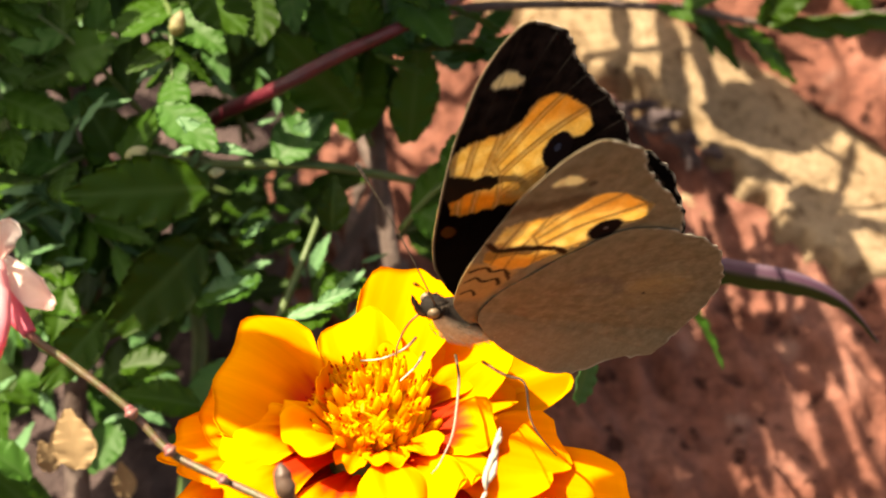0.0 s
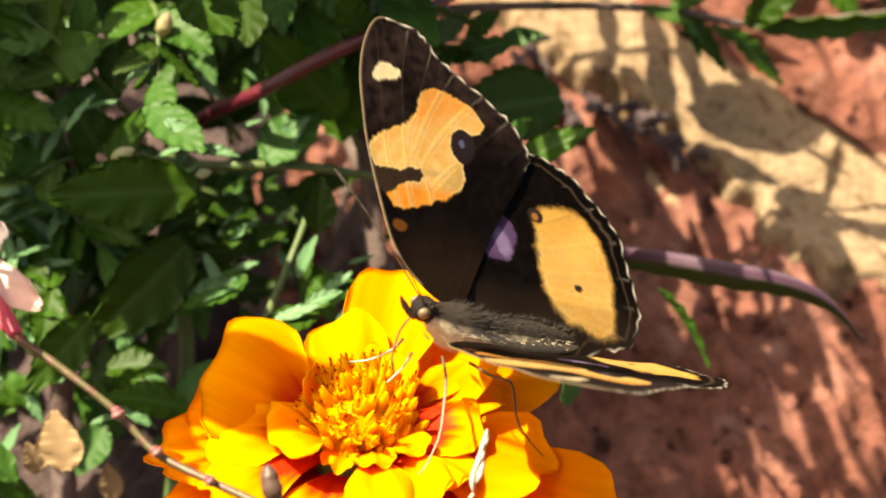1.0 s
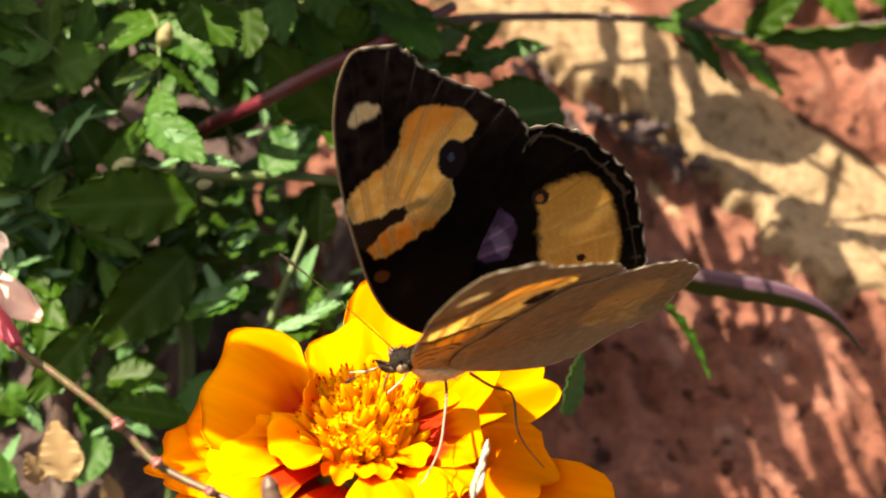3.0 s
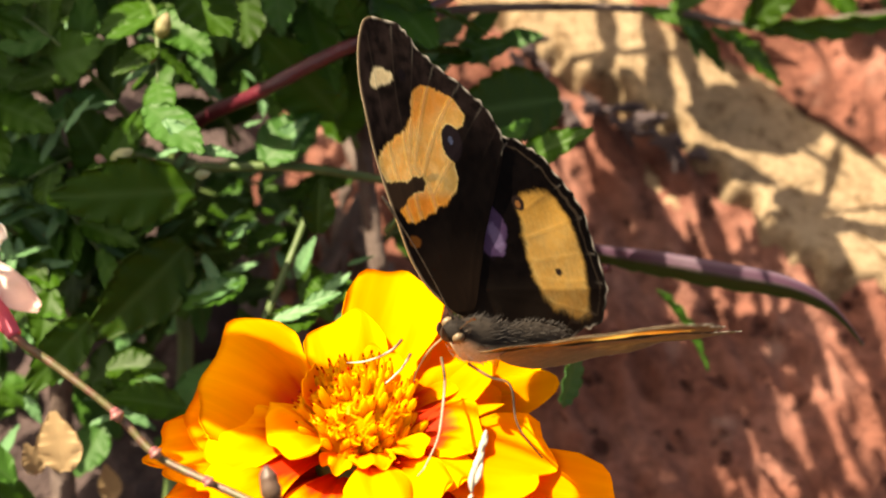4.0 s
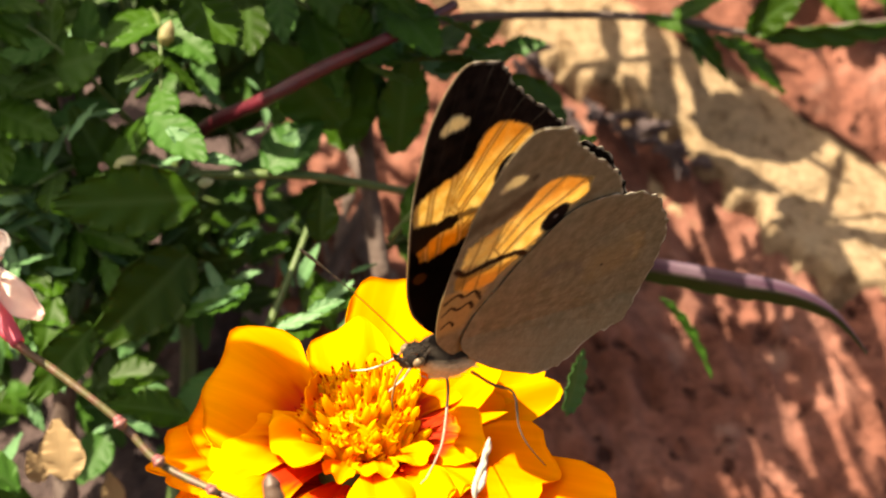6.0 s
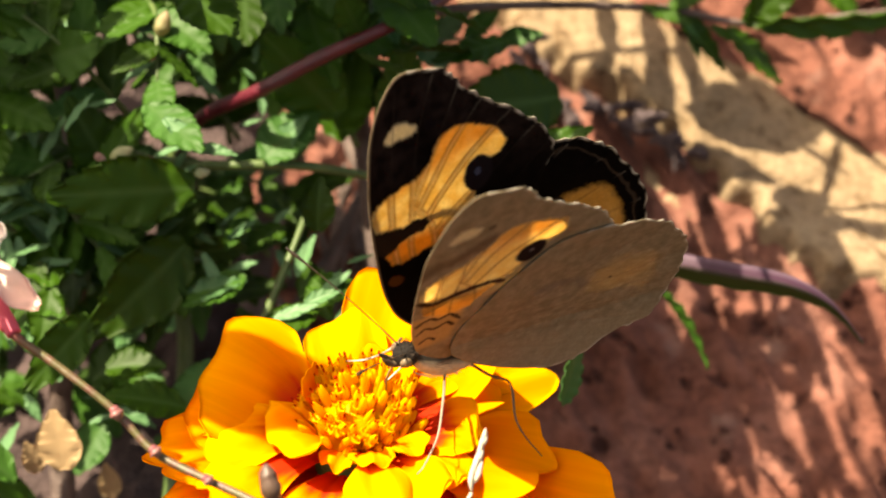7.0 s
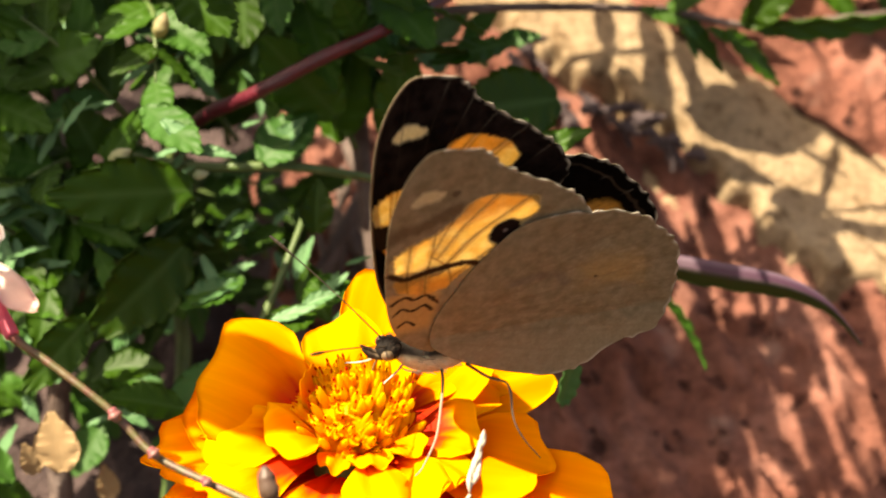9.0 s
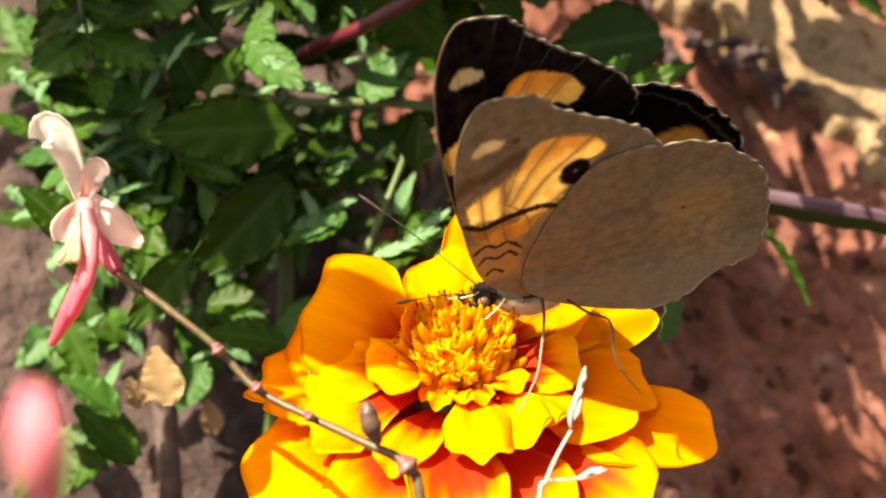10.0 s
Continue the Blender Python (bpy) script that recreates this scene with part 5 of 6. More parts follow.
def build_thicket():
    """Feathered leaves that fill the bed behind, and unseen leaves added above the view to shade bed and bricks."""
    rng = random.Random(33)
    low, inv = plant("leafy_bush", "dense green bush of feathered toothed leaves in dappled light", "bush", -35, 0, -60)
    for i in range(48):
        px, py = rng.uniform(-110, 800), rng.uniform(-140, 480)
        d = rng.uniform(42, 80)
        if 330 < px < 450 and 60 < py < 230 or 500 < px < 680 and 260 < py < 420:
            continue
        b = place(px, py, d)
        a = rng.uniform(0, 2 * math.pi)
        t = b + Vector((math.cos(a) * 15, math.sin(a) * 12 + 2, rng.uniform(2, 12)))
        spray(low, inv, b, t, rng, 3, rng.uniform(6.5, 9.0), (rng.uniform(-0.7, 0.2), rng.uniform(0.0, 0.9), rng.uniform(0.4, 1.0)))
    herb, inv = plant("low_herb", "low herb with small broad green leaves", "plant", -45, -20, -55)
    for i in range(150):
        px, py = rng.uniform(-120, 620), rng.uniform(330, 980)
        if px > 330 and rng.random() < 0.7 or 235 < px < 345 and 470 < py < 780 or 60 < px < 330 and py > 790 or math.hypot(px - 105, py - 770) < 75:
            continue
        b = place(px, py, rng.uniform(36, 80))
        a = rng.uniform(0, 2 * math.pi)
        t = b + Vector((math.cos(a), math.sin(a), rng.uniform(0.1, 0.5))) * rng.uniform(5, 9)
        part("leaflet", rng.choice(BROAD), None, herb, "", inv @ leaf_pose(b, t, (rng.uniform(-0.6, 0.2), rng.uniform(0.1, 1.0), rng.uniform(0.3, 0.9)), rng.uniform(0.9, 1.2)))
    high, inv = plant("shade_leaves", "unseen twigs and leaves above the view, added to shade bricks and bed", "bush", -40, 60, -50)
    stalk("stem", high, inv, [(-86, -60, -74), (-80, 40, -70), (-45, 62, -62), (10, 72, -74)], [1.8, 1.6, 1.2, 0.8], M_TWIG)
    stalk("stem", high, inv, [(-45, 62, -62), (-10, 58, -44), (30, 56, -52)], [1.2, 0.8, 0.5], M_TWIG)
    # narrow unseen leaves set sunward of bank spots to throw steep shadow streaks
    for i in range(144):
        px, py = 960 + (i % 12) * 56 + rng.uniform(-45, 45), 150 + (i // 12) * 68 + rng.uniform(-50, 50)
        if py < 290 + (px - 1240) * 0.62 + rng.uniform(-40, 40) or px > 1230 and (py < 560 or px > 1340) and i % 2:
            continue
        foot = on_bank(px, py)
        b = foot + SUN_UVW * ((rng.uniform(41, 52) - foot.y) / SUN_UVW.y)
        d = Vector((-0.10 + rng.uniform(-0.12, 0.12), -0.30 + rng.uniform(-0.1, 0.1), 0.82)) * rng.uniform(12, 24)
        part("leaflet", rng.choice(LEAFLETS), None, high, "", inv @ leaf_pose(b, b + d, SUN_UVW, rng.uniform(0.20, 0.38) + (0.16 if py > 500 and px < 1360 else 0.0)))
    # unseen single leaves over mortar and brick: picture foot and tip of each shadow, width
    for x0, y0, x1, y1, wid in ((1050, -40, 1084, 100, 0.36), (1086, 60, 1054, 200, 0.36), (1120, -30, 1185, 140, 0.34), (1150, 70, 1205, 270, 0.34), (1175, 0, 1245, 180, 0.26),
                                (1222, 100, 1262, 250, 0.34), (1112, 120, 1145, 290, 0.56), (1225, 0, 1330, 130, 0.40), (1255, 60, 1400, 190, 0.50), (1320, 90, 1450, 240, 0.40),
                                (1235, 220, 1440, 170, 1.3), (1245, 150, 1425, 235, 1.4), (1250, 190, 1340, 280, 1.0), (1190, 285, 1390, 340, 0.7), (1140, 280, 1250, 300, 1.1),
                                (1380, 140, 1585, 275, 0.22), (1468, 200, 1460, 380, 0.2), (1390, 390, 1475, 350, 1.3), (1060, 220, 1150, 330, 0.8), (1050, 300, 1115, 470, 0.5), (1095, 300, 1170, 450, 0.42), (1130, 370, 1200, 530, 0.40), (1040, 430, 1120, 560, 0.7),
                                (1415, 360, 1545, 650, 0.40), (1455, 390, 1575, 680, 0.36), (1335, 370, 1400, 505, 0.17), (1230, 345, 1296, 480, 0.13), (1180, 380, 1240, 520, 0.5),
                                (960, 560, 1080, 760, 0.8), (1000, 700, 1110, 900, 0.9), (1040, 470, 1160, 600, 0.8), (940, 760, 1030, 930, 0.9), (1090, 540, 1200, 740, 0.8),
                                (1080, 690, 1180, 880, 0.75), (1165, 560, 1240, 680, 0.6), (1250, 530, 1325, 780, 0.27), (1285, 690, 1350, 890, 0.26), (1345, 755, 1440, 845, 0.8),
                                (1418, 550, 1436, 790, 0.24), (1465, 600, 1545, 705, 0.14), (1490, 735, 1540, 860, 0.24), (1390, 830, 1570, 890, 0.3), (1170, 700, 1240, 850, 0.3),
                                (1055, 290, 1100, 430, 0.8), (1095, 390, 1145, 530, 0.7), (1290, 40, 1420, 110, 0.35), (1400, 230, 1500, 290, 0.3)):
        b, t = (on_bank(x, y) for x, y in ((x0, y0), (x1, y1)))
        up = SUN_UVW * (max(12, 39 - min(b.y, t.y)) / SUN_UVW.y)
        part("leaflet", rng.choice(BROAD if wid > 0.9 else LEAFLETS), None, high, "", inv @ leaf_pose(b + up, t + up, SUN_UVW, wid))
    # more unseen leaves, added to darken bare brick and one bright leaf
    for x, y, x1, y1, wid in ((560, 330, 640, 230, 0.45), (600, 360, 680, 300, 0.45), (640, 250, 700, 330, 0.45), (1215, 560, 1250, 650, 0.9)):
        b, t = (place(p, q, 50) if x > 900 else on_bank(p, q) for p, q in ((x, y), (x1, y1)))
        up = SUN_UVW * ((50 - min(b.y, t.y)) / SUN_UVW.y)
        part("leaflet", rng.choice(BROAD), None, high, "", inv @ leaf_pose(b + up, t + up, SUN_UVW, wid))
    # unseen broad leaves added over the bed, with gaps above the sunlit leaves
    lit = [place(px, py, d) for px, py, d, *_ in SUNLIT] + [place(110, 770, 34), place(560, 340, 88), place(390, 120, 84), place(850, 70, 46)]
    for i in range(34):
        for j in range(24):
            px, py = -150 + i * 27 + rng.uniform(-14, 14), -110 + j * 44 + rng.uniform(-20, 20)
            b = place(px, py, 44)
            up = b + SUN_UVW * ((39.6 - b.y + rng.uniform(0, 5)) / 0.7715)
            share = 0.64 if px < 300 and 120 < py < 560 else 0.34 if px < 330 and py > 600 else 0.48
            if rng.random() < share or any((up - p - SUN_UVW * (up - p).dot(SUN_UVW)).length < 4.6 for p in lit):
                continue
            a = rng.uniform(0, 2 * math.pi)
            d = Vector((math.cos(a), math.sin(a) * 0.6, -math.sin(a) * 0.7)) * rng.uniform(2.0, 3.4)
            part("leaflet", rng.choice(BROAD), None, high, "", inv @ leaf_pose(up - d, up + d, SUN_UVW, rng.uniform(1.1, 1.5)))
    # unseen feathered leaves added to shade parts of the bed
    for px, py, size in ((220, 335, 9), (120, 360, 7), (240, 520, 8), (430, 640, 8)):
        b = place(px, py, 50)
        b = b + SUN_UVW * ((rng.uniform(48, 58) - b.y) / SUN_UVW.y)
        a = rng.uniform(0, 2 * math.pi)
        d = Vector((math.cos(a) * 8, math.sin(a) * 3 + 2, math.sin(a) * 6))
        spray(high, inv, b - d, b + d, rng, 3, size, SUN_UVW, None, 1.0, 1.0)


def build_shade_twig():
    """An unseen twig added above the blossom to shade its outer petals and the wand bloom."""
    rng = random.Random(4)
    twig, inv = plant("shade_twig", "unseen leafy twig above the blossom, added to shade its petals", "plant", -62, 30, -20)
    stalk("stem", twig, inv, [(-118, -80, 20), (-112, 10, 30), (-90, 42, 36), (-66, 48, 42), (-51, 46, 43)], [1.2, 1.1, 0.9, 0.6, 0.4], M_STEM_GREEN)
    stalk("stem", twig, inv, [(-66, 48, 42), (-46, 51, 49), (-33, 48, 53)], [0.5, 0.4, 0.3], M_STEM_GREEN)
    stalk("stem", twig, inv, [(-51, 46, 43), (-52, 37, 42), (-55.4, 28.9, 41)], [0.4, 0.3, 0.2], M_STEM_GREEN)
    for u, v, w, du, dv, wid in ((-49.0, 43.0, 43, 15, 6, 1.25), (-53.0, 27.4, 41, 5, -3, 1.3), (-23.0, 42.2, 53.5, 15, -5, 0.8), (-59.5, 42.5, 43, 9, 6, 1.0)):
        a, b = (u - du / 2, v - dv / 2, w), (u + du / 2, v + dv / 2, w)
        part("leaflet", rng.choice(BROAD), None, twig, "", inv @ leaf_pose(a, b, SUN_UVW, wid))


def build_overhang():
    """Twigs with feathered leaves above the bricks; they throw the shadows on the mortar."""
    rng = random.Random(5)
    top, inv = plant("overhanging_branch", "thin brown twigs with toothed green leaflets over the bricks", "plant", 30, 30, -80)
    stalk("twig", top, inv, [(-5.4, 26.3, -52.0), (2.4, 28.4, -60.0), (14.6, 29.4, -66.0), (27.3, 29.4, -70.0), (37.5, 28.1, -74.0), (48.0, 29.2, -78.0), (61.3, 30.9, -80.0)], [0.75, 0.6, 0.5, 0.5, 0.4, 0.35, 0.3], M_TWIG)
    stalk("twig", top, inv, [(-5.4, 26.3, -52.0), (-9.5, 15.9, -60.0), (-5.6, -17.1, -60.0), (-6.2, -37.0, -60.0)], [0.8, 1.0, 1.2, 1.4], M_TWIG)
    for base, tip, face, wid in (
        ((37.6, 28.2, -72.0), (57.5, 26.6, -66.0), (0.0, -0.75, 0.65), 0.34),
        ((28.0, 29.0, -70.0), (35.8, 23.0, -72.0), (0.2, 0.6, 0.7), 0.8),
        ((30.0, 27.6, -70.0), (31.4, 23.5, -70.0), (0.5, 0.6, 0.6), 1.3),
        ((35.1, 27.1, -72.0), (42.7, 21.2, -76.0), (0.3, 0.5, 0.8), 0.7),
        ((27.3, 29.3, -70.0), (32.9, 31.9, -66.0), (0.0, 0.5, 0.8), 0.9),
        ((24.3, 29.5, -68.0), (30.2, 27.2, -66.0), (0.0, 0.5, 0.8), 0.8),
        ((37.2, 27.8, -72.0), (43.1, 32.6, -66.0), (0.0, 0.2, 1.0), 1.0),
        ((33.0, 27.5, -72.0), (37.2, 25.4, -72.0), (0.2, 0.7, 0.7), 1.2),
    ):
        part("leaflet", rng.choice(LEAFLETS[:4]), None, top, "", inv @ leaf_pose(base, tip, face, wid))
    # unseen sprays above the view, added only to shade the mortar
    for base, tip in (((28, 46, -104), (36, 62, -104)), ((38, 40, -102), (52, 56, -104)), ((48, 38, -100), (62, 42, -96)), ((20, 50, -106), (10, 66, -108)),
                      ((58, 30, -98), (74, 40, -98)), ((36, 60, -110), (50, 76, -112)), ((62, 16, -90), (78, 28, -92)), ((46, 56, -106), (58, 72, -110))):
        spray(top, inv, base, tip, rng, 4, 7.5, (rng.uniform(-0.3, 0.3), 0.3, 0.9), M_TWIG, 1.0)


def build_purple_leaf():
    leaf, inv = plant("toothed_leaf", "long dark purple-edged toothed leaf lying over the bricks", "leaf", 30, 0, -40)
    pts = spline([(15.6, 0.3, -50.0), (19.7, -0.7, -46.0), (24.3, -1.5, -42.0), (30.7, -2.7, -40.0), (37.4, -3.9, -40.0), (42.3, -6.1, -42.0), (46.5, -10.2, -46.0)], 40)
    P, cols = np.zeros((40, 9, 3)), []
    for i, p in enumerate(pts):
        s = i / 39
        wid = 2.6 * math.sin(math.pi * min(1, 0.12 + 0.86 * s)) ** 0.8
        saw = 1 - 0.22 * (1 - (s * 9) % 1.0)
        for j in range(9):
            t = -1 + 2 * j / 8
            q = Vector(p) + Vector((-0.25 * t, 0.62 * t, -0.75 * abs(t) + 0.5 * t)) * wid * (saw if t < 0 else 1)
            P[i, j] = at(*q) * 1000
            c = lerp((0.05, 0.10, 0.02), (0.095, 0.042, 0.075), float(ease(-0.35, 0.25, t)))
            cols.append(lerp(c, (0.32, 0.22, 0.30), float(ease(0.6, 0.95, t)) * 0.8))
    v, f = sheet(P, 0.12)
    me = mesh("blade", v, f, np.vstack([cols, cols]))
    me.transform(inv)
    part("blade", me, M_SOFT, leaf, "purple above, green beneath")
    stalk("stalk", leaf, inv, [(18.5, -1.8, -46.0), (11.3, -3.8, -52.0), (5.0, -11.8, -60.0), (3.7, -37.0, -60.0)], [0.4, 0.5, 0.6, 0.8], M_STEM_RED)


def build_wand():
    """The pink wand flower that leans across the blossom."""
    wand, inv = plant("wand_flower", "slender pink and green stem with a white and pink bloom", "flower", -25, -30, 14)
    pts = [(-37.2, -4.8, 14.0), (-34.3, -7.2, 15.0), (-30.5, -9.7, 16.0), (-26.1, -13.0, 17.0), (-22.9, -16.1, 18.0), (-18.4, -18.1, 20.0), (-13.4, -20.1, 22.0), (-10.4, -21.6, 23.0), (-9.3, -24.7, 24.0), (-8.9, -41.6, 24.0)]
    v, f, al = tube(in_bed(pts), [0.60, 0.36, 0.33, 0.33, 0.34, 0.33, 0.36, 0.42, 0.45, 0.7], 10, 70, 0.2)
    n = np.array([noise.noise(Vector((a * 60, 0, 0))) for a in al])
    c = lerp(lerp((0.50, 0.05, 0.10), (0.088, 0.082, 0.028), ease(0.05, 0.14, al)), (0.13, 0.045, 0.04), np.clip(0.30 + 1.3 * n, 0, 1) * ease(0.03, 0.1, al))
    me = mesh("stem", v, f, c)
    me.transform(inv)
    part("stem", me, M_STEM_PINK, wand)
    for p, q, r in (((-26.3, -12.5, 18.0), (-25.6, -13.5, 18.0), 0.58), ((-23.1, -15.6, 19.0), (-22.3, -16.3, 19.0), 0.55), ((-18.7, -17.7, 21.0), (-17.9, -18.3, 21.0), 0.5), ((-11.0, -20.8, 24.0), (-9.7, -22.1, 24.0), 1.0)):
        bv, bf, bl = tube(in_bed([p, tuple((Vector(p) + Vector(q)) / 2), q]), [0.25, r, 0.2], 9, 12, 0.4)
        me = mesh("node", bv, bf, lerp((0.26, 0.07, 0.085), (0.17, 0.10, 0.07), bl))
        me.transform(inv)
        part("node", me, M_STEM_PINK, wand, "swollen stem joint")
    bv, bf, bl = tube(in_bed([(-12.7, -19.7, 23.0), (-13.1, -18.5, 24.0), (-13.4, -17.2, 24.0), (-13.5, -16.4, 24.0)]), [0.35, 0.85, 0.75, 0.15], 10, 18, 0.2)
    me = mesh("bud", bv, bf, lerp((0.12, 0.07, 0.045), (0.08, 0.045, 0.035), bl))
    me.transform(inv)
    part("bud", me, M_STEM_PINK, wand, "closed brown bud")

    def petal(pts, widths, c0, c1, curl=0.3, roll=0.0):
        n = 18
        c = spline(pts, n)
        w = np.interp(np.linspace(0, 1, n), np.linspace(0, 1, len(widths)), widths)
        P, cols = np.zeros((n, 9, 3)), []
        for i in range(n):
            d = Vector(c[min(i + 1, n - 1)]) - Vector(c[max(i - 1, 0)])
            side = d.cross(Vector((math.sin(roll), 0, math.cos(roll)))).normalized()
            up = side.cross(d).normalized()
            for j in range(9):
                t = -1 + 2 * j / 8
                q = Vector(c[i]) + side * t * w[i] + up * (curl * w[i] * (t * t - 0.4) + 0.12 * math.sin(4 * t + i * 0.5))
                P[i, j] = at(*q) * 1000
                cols.append(lerp(c0, c1, i / (n - 1)))
        v, f = sheet(P, 0.16)
        me = mesh("petal", v, f, np.vstack([cols, cols]))
        me.transform(inv)
        part("petal", me, M_SOFT, wand)

    white, blush, pink = (0.92, 0.86, 0.82), (0.90, 0.62, 0.58), (0.80, 0.17, 0.26)
    petal([(-37.4, -1.3, 15.0), (-37.9, 1.0, 16.0), (-38.0, 2.5, 18.0), (-38.6, 4.1, 19.0), (-39.5, 4.6, 19.0), (-40.4, 3.6, 17.0)], [0.45, 0.85, 1.05, 1.35, 1.5, 1.1], white, (0.92, 0.88, 0.85), 0.5)
    petal([(-37.5, -0.9, 15.0), (-36.2, 0.5, 18.0), (-35.4, 1.3, 19.0), (-34.7, 0.8, 20.0)], [0.3, 0.9, 1.2, 0.5], blush, white, 0.4)
    petal([(-37.3, -0.6, 14.0), (-35.3, -2.2, 16.0), (-33.8, -3.5, 17.0), (-32.1, -4.5, 18.0)], [0.3, 1.1, 1.35, 0.25], white, blush, 0.3)
    petal([(-37.5, -1.3, 16.0), (-37.9, -2.4, 18.0), (-38.1, -3.4, 19.0), (-38.3, -4.3, 19.0)], [0.3, 0.9, 1.3, 0.6], blush, white, 0.4, 0.5)
    for pts, rad in (([(-37.1, -1.3, 16.0), (-36.1, -3.5, 19.0), (-36.1, -6.6, 20.0), (-37.7, -9.8, 19.0), (-39.7, -12.7, 17.0)], [0.7, 0.75, 0.85, 0.8, 0.25]),
                     ([(-37.1, -1.8, 17.0), (-35.8, -4.6, 20.0), (-36.0, -7.5, 21.0), (-37.5, -10.2, 20.0)], [0.5, 0.6, 0.6, 0.2]),
                     ([(-38.0, -1.6, 14.0), (-37.1, -3.0, 14.0), (-36.1, -4.8, 14.0), (-34.7, -6.8, 15.0)], [0.9, 0.8, 0.75, 0.6])):
        v, f, al = tube(in_bed(pts), rad, 10, 26, 0.12)
        me = mesh("sepal", v, f, lerp((0.80, 0.42, 0.44), pink, al * 1.3))
        me.transform(inv)
        part("sepal", me, M_SOFT, wand, "long folded pink sepal")
    for dx in (-14, 0, 10):
        v, f, al = tube(in_bed([(-37.2, -1.8, 18.0), ((-36.9, -4.4, 21.0)[0] + dx * 0.03, (-36.9, -4.4, 21.0)[1], (-36.9, -4.4, 21.0)[2]), ((-37.1, -5.8, 22.0)[0] + dx * 0.06, (-37.1, -5.8, 22.0)[1], (-37.1, -5.8, 22.0)[2])]), [0.10, 0.09, 0.35, 0.3], 6, 16)
        me = mesh("stamen", v, f, lerp((0.80, 0.62, 0.50), (0.72, 0.52, 0.30), al))
        me.transform(inv)
        part("stamen", me, M_SOFT, wand)
    # a second bloom, lower and nearer
    low, inv2 = plant("wand_bud", "pink bud of the wand flower close to the lens", "flower bud", -18, -10, 108)
    for pts, rad in (([(-17.9, -11.4, 110.0), (-17.9, -9.7, 111.0), (-18.0, -8.3, 111.0), (-18.3, -7.2, 110.0)], [0.4, 0.95, 0.9, 0.3]), ([(-18.0, -11.5, 108.0), (-17.0, -9.2, 113.0), (-17.2, -7.9, 113.0), (-17.5, -7.2, 112.0)], [0.3, 0.6, 0.6, 0.25]),
                     ([(-18.7, -28.7, 106.0), (-18.2, -11.7, 108.0)], [0.4, 0.4])):
        v, f, al = tube(in_bed(pts), rad, 12, 24, 0.25)
        me = mesh("sepal", v, f, lerp((0.70, 0.30, 0.34), (0.80, 0.22, 0.34), al))
        me.transform(inv2)
        part("sepal", me, M_SOFT, low)


def build_grass():
    grass, inv = plant("grass_spikelet", "dry white grass stalk with two pale spikelets", "grass", 0, -20, 20)
    stalk("stalk", grass, inv, [(2.4, -19.7, 15.0), (1.3, -21.5, 16.0), (0.4, -23.5, 17.0), (-0.2, -25.8, 17.0), (-0.6, -43.4, 17.0)], [0.16, 0.16, 0.2, 0.22, 0.3], M_STRAW, "", 6)
    stalk("stalk", grass, inv, [(0.7, -23.6, 16.0), (2.1, -23.4, 17.0), (3.0, -23.2, 17.0)], [0.12, 0.1, 0.1], M_STRAW, "", 6)
    rng = random.Random(2)
    for cx, cy, dx, dy, n in ((836, 868, 20, -92, 13), (838, 958, 42, -12, 5)):
        for i in range(n):
            s = i / n
            k = 168 / 3688
            b = Vector(((cx + dx * s - 784) * k, (441 - cy - dy * s) * k, 16))
            d = Vector((dx, -dy, 0)).normalized()
            o = Vector((-d.y, d.x, 0)) * rng.uniform(-0.35, 0.35)
            ln = 1.9 * (1 - 0.35 * s)
            v, f, _ = tube(in_bed([tuple(b), tuple(b + (d + o) * ln * 0.5 + Vector((0, 0, 0.15))), tuple(b + (d + o * 0.6) * ln)]), [0.08, 0.26, 0.03], 6, 8, 0.2)
            me = mesh("husk", v, f)
            me.transform(inv)
            part("husk", me, M_STRAW, grass)


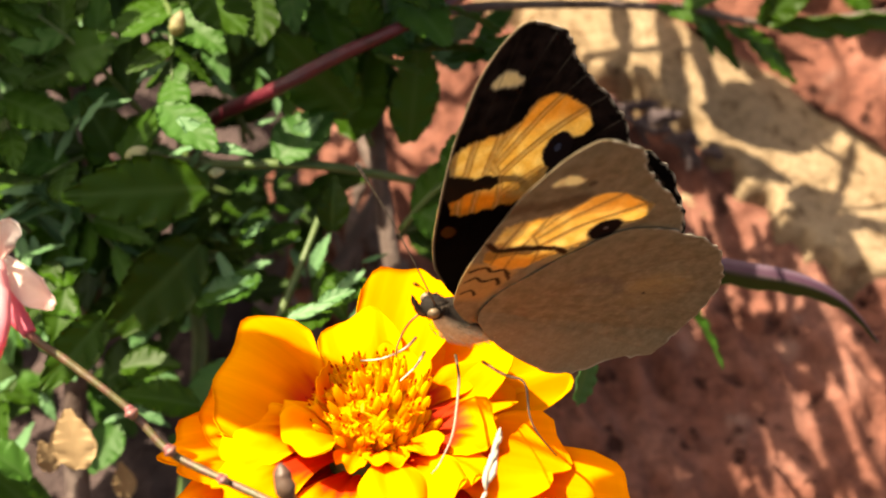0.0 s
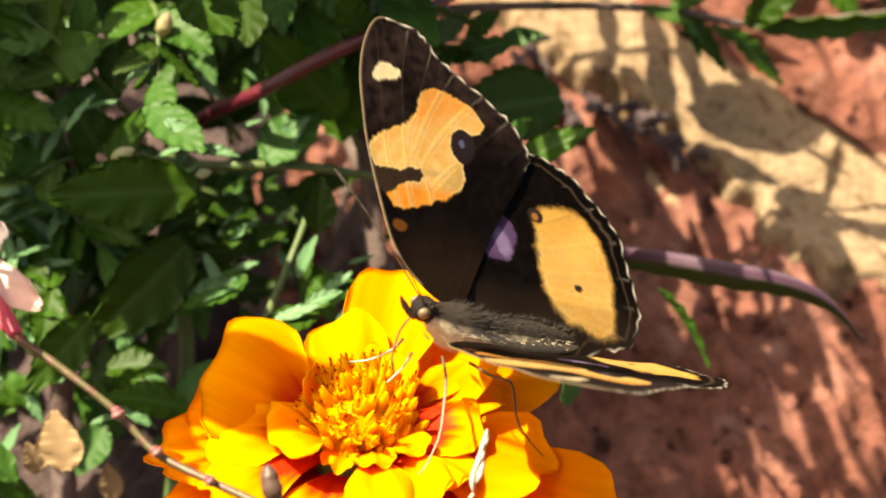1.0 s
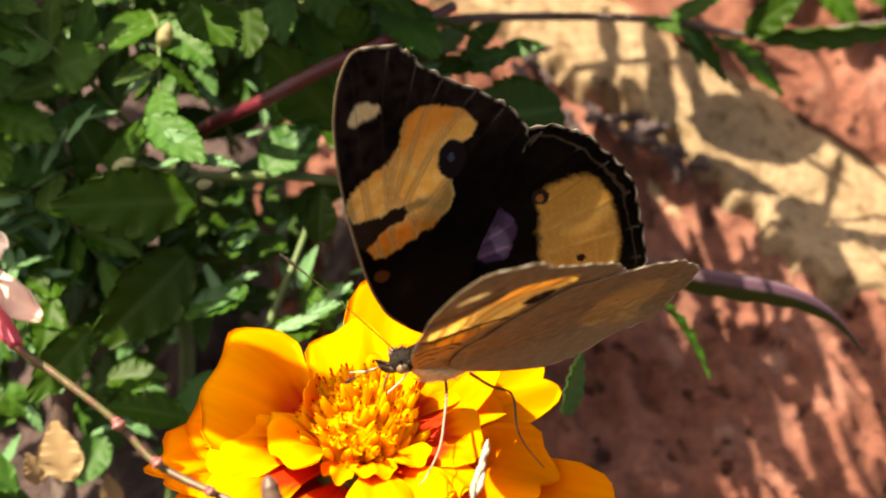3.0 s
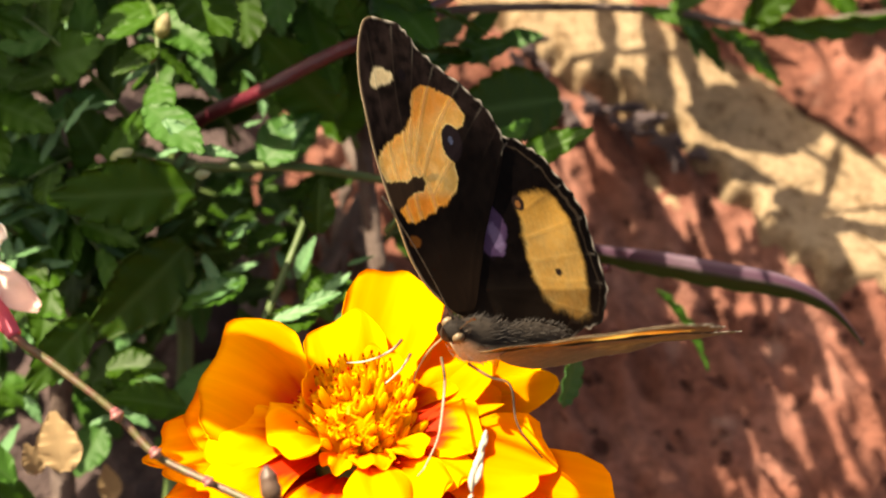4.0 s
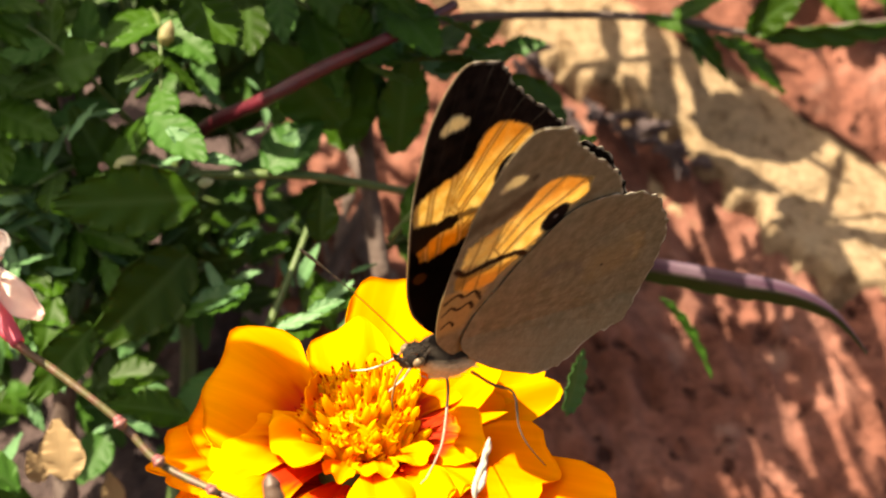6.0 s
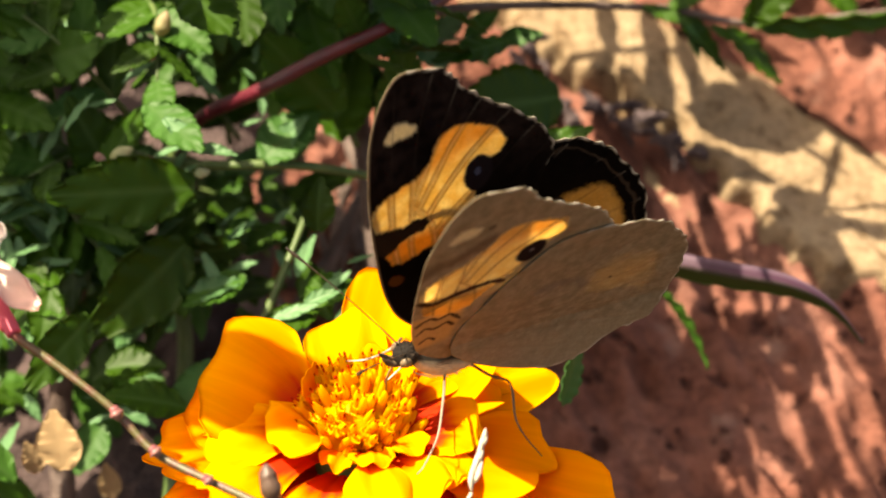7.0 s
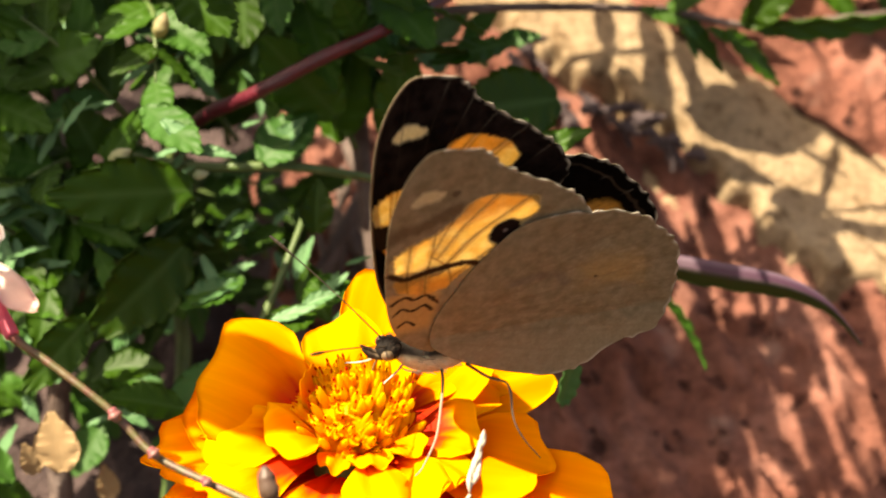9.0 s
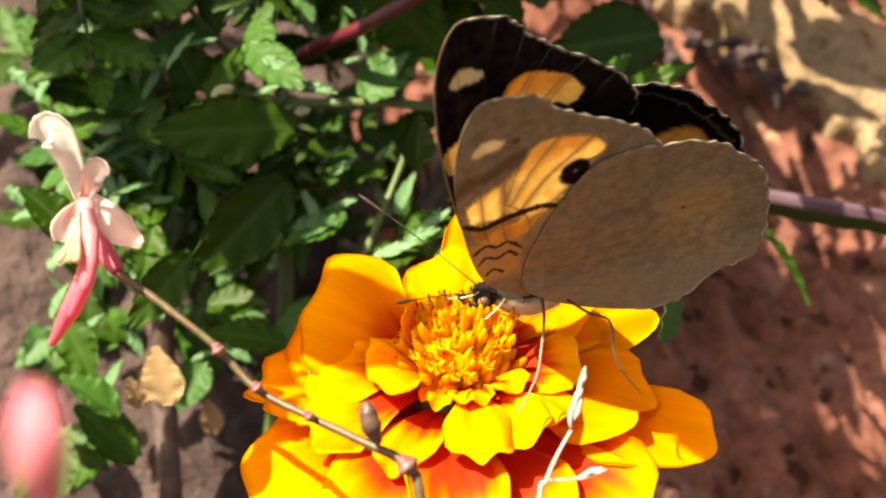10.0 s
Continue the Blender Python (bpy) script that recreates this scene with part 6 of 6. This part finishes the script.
def build_litter():
    """Dry leaves and bark chips caught between the stems."""
    rng = random.Random(14)
    for base, tip, face, wid in (((-39.4, -22.9, -34.0), (-40.4, -16.8, -32.0), (-0.2, 0.6, 0.8), 1.3), ((-42.6, -23.4, -36.0), (-43.4, -20.2, -34.0), (0, 0.6, 0.8), 1.1), ((-38.0, -28.6, -56.0), (-38.3, -24.5, -54.0), (0.1, 0.6, 0.8), 1.0)):
        ob = part("dry_leaf", BROAD[1].copy(), None)
        ob.data.materials.clear()
        ob.data.materials.append(M_DRY)
        ob.matrix_basis = leaf_pose(base, tip, face, wid)
        tagged(ob, "curled tan dry leaf caught among the stems", "dry leaf", "dry leaves in the bed")
    for i in range(46):
        px, py = rng.uniform(240, 700), rng.uniform(300, 900)
        d = rng.uniform(84, 92)
        k = (184 + d) / 3688
        b = Vector(((px - 784) * k, (441 - py) * k, -d))
        ln = rng.uniform(4, 13)
        a = rng.uniform(1.0, 2.2)
        t = b + Vector((math.cos(a), math.sin(a), rng.uniform(-0.2, 0.2))) * ln
        v, f, _ = tube(in_bed([tuple(b), tuple((b + t) / 2 + Vector((0.4, 0, 0.5))), tuple(t)]), [0.5, rng.uniform(0.8, 1.9), 0.3], 7, 12, 0.5, i)
        ob = part("bark_chip", mesh("bark_chip", v, f), M_TWIG)
        tagged(ob, "grey-brown splintered bark chip", "bark chip", "bark mulch behind the stems")
    # crumbs and splinters lodged along the mortar
    for i in range(30):
        s = rng.random() ** 1.4
        b = on_bank(905 + 300 * s + rng.uniform(-30, 30), 125 + 165 * s + rng.uniform(-45, 45) * (1.1 - s)) + Vector((0, 1.2, 2.4))
        a = rng.uniform(-1.4, 0.2)
        t = b + Vector((math.cos(a), math.sin(a), rng.uniform(-0.1, 0.3))) * rng.uniform(1.5, 6)
        v, f, _ = tube(in_bed([tuple(b), tuple((b + t) / 2 + Vector((0.3, 0.2, 0.4))), tuple(t)]), [0.4, rng.uniform(0.4, 1.1), 0.3], 7, 12, 0.9, i)
        ob = part("bark_chip", mesh("bark_chip", v, f), M_DEBRIS)
        tagged(ob, "mauve-grey crumb of bark lodged on the mortar", "bark chip", "bark crumbs along the mortar")


# ---- build ----
build_ground()
build_bank()
build_mulch()
build_marigold()
FLY, BODY, WINGS = build_butterfly()
build_bush()
build_buds()
build_lit_leaves()
build_thicket()
build_shade_twig()
build_overhang()
build_purple_leaf()
build_wand()
build_grass()
build_litter()


def motions():
    inv = Matrix.Translation(-FLY.location)
    walk(BODY, [(row[0], inv @ body_pose(row)) for row in FLIGHT])
    for ob, side, fore in WINGS:
        walk(ob, [(row[0], hinge(row, side, fore)) for row in FLIGHT])


motions()
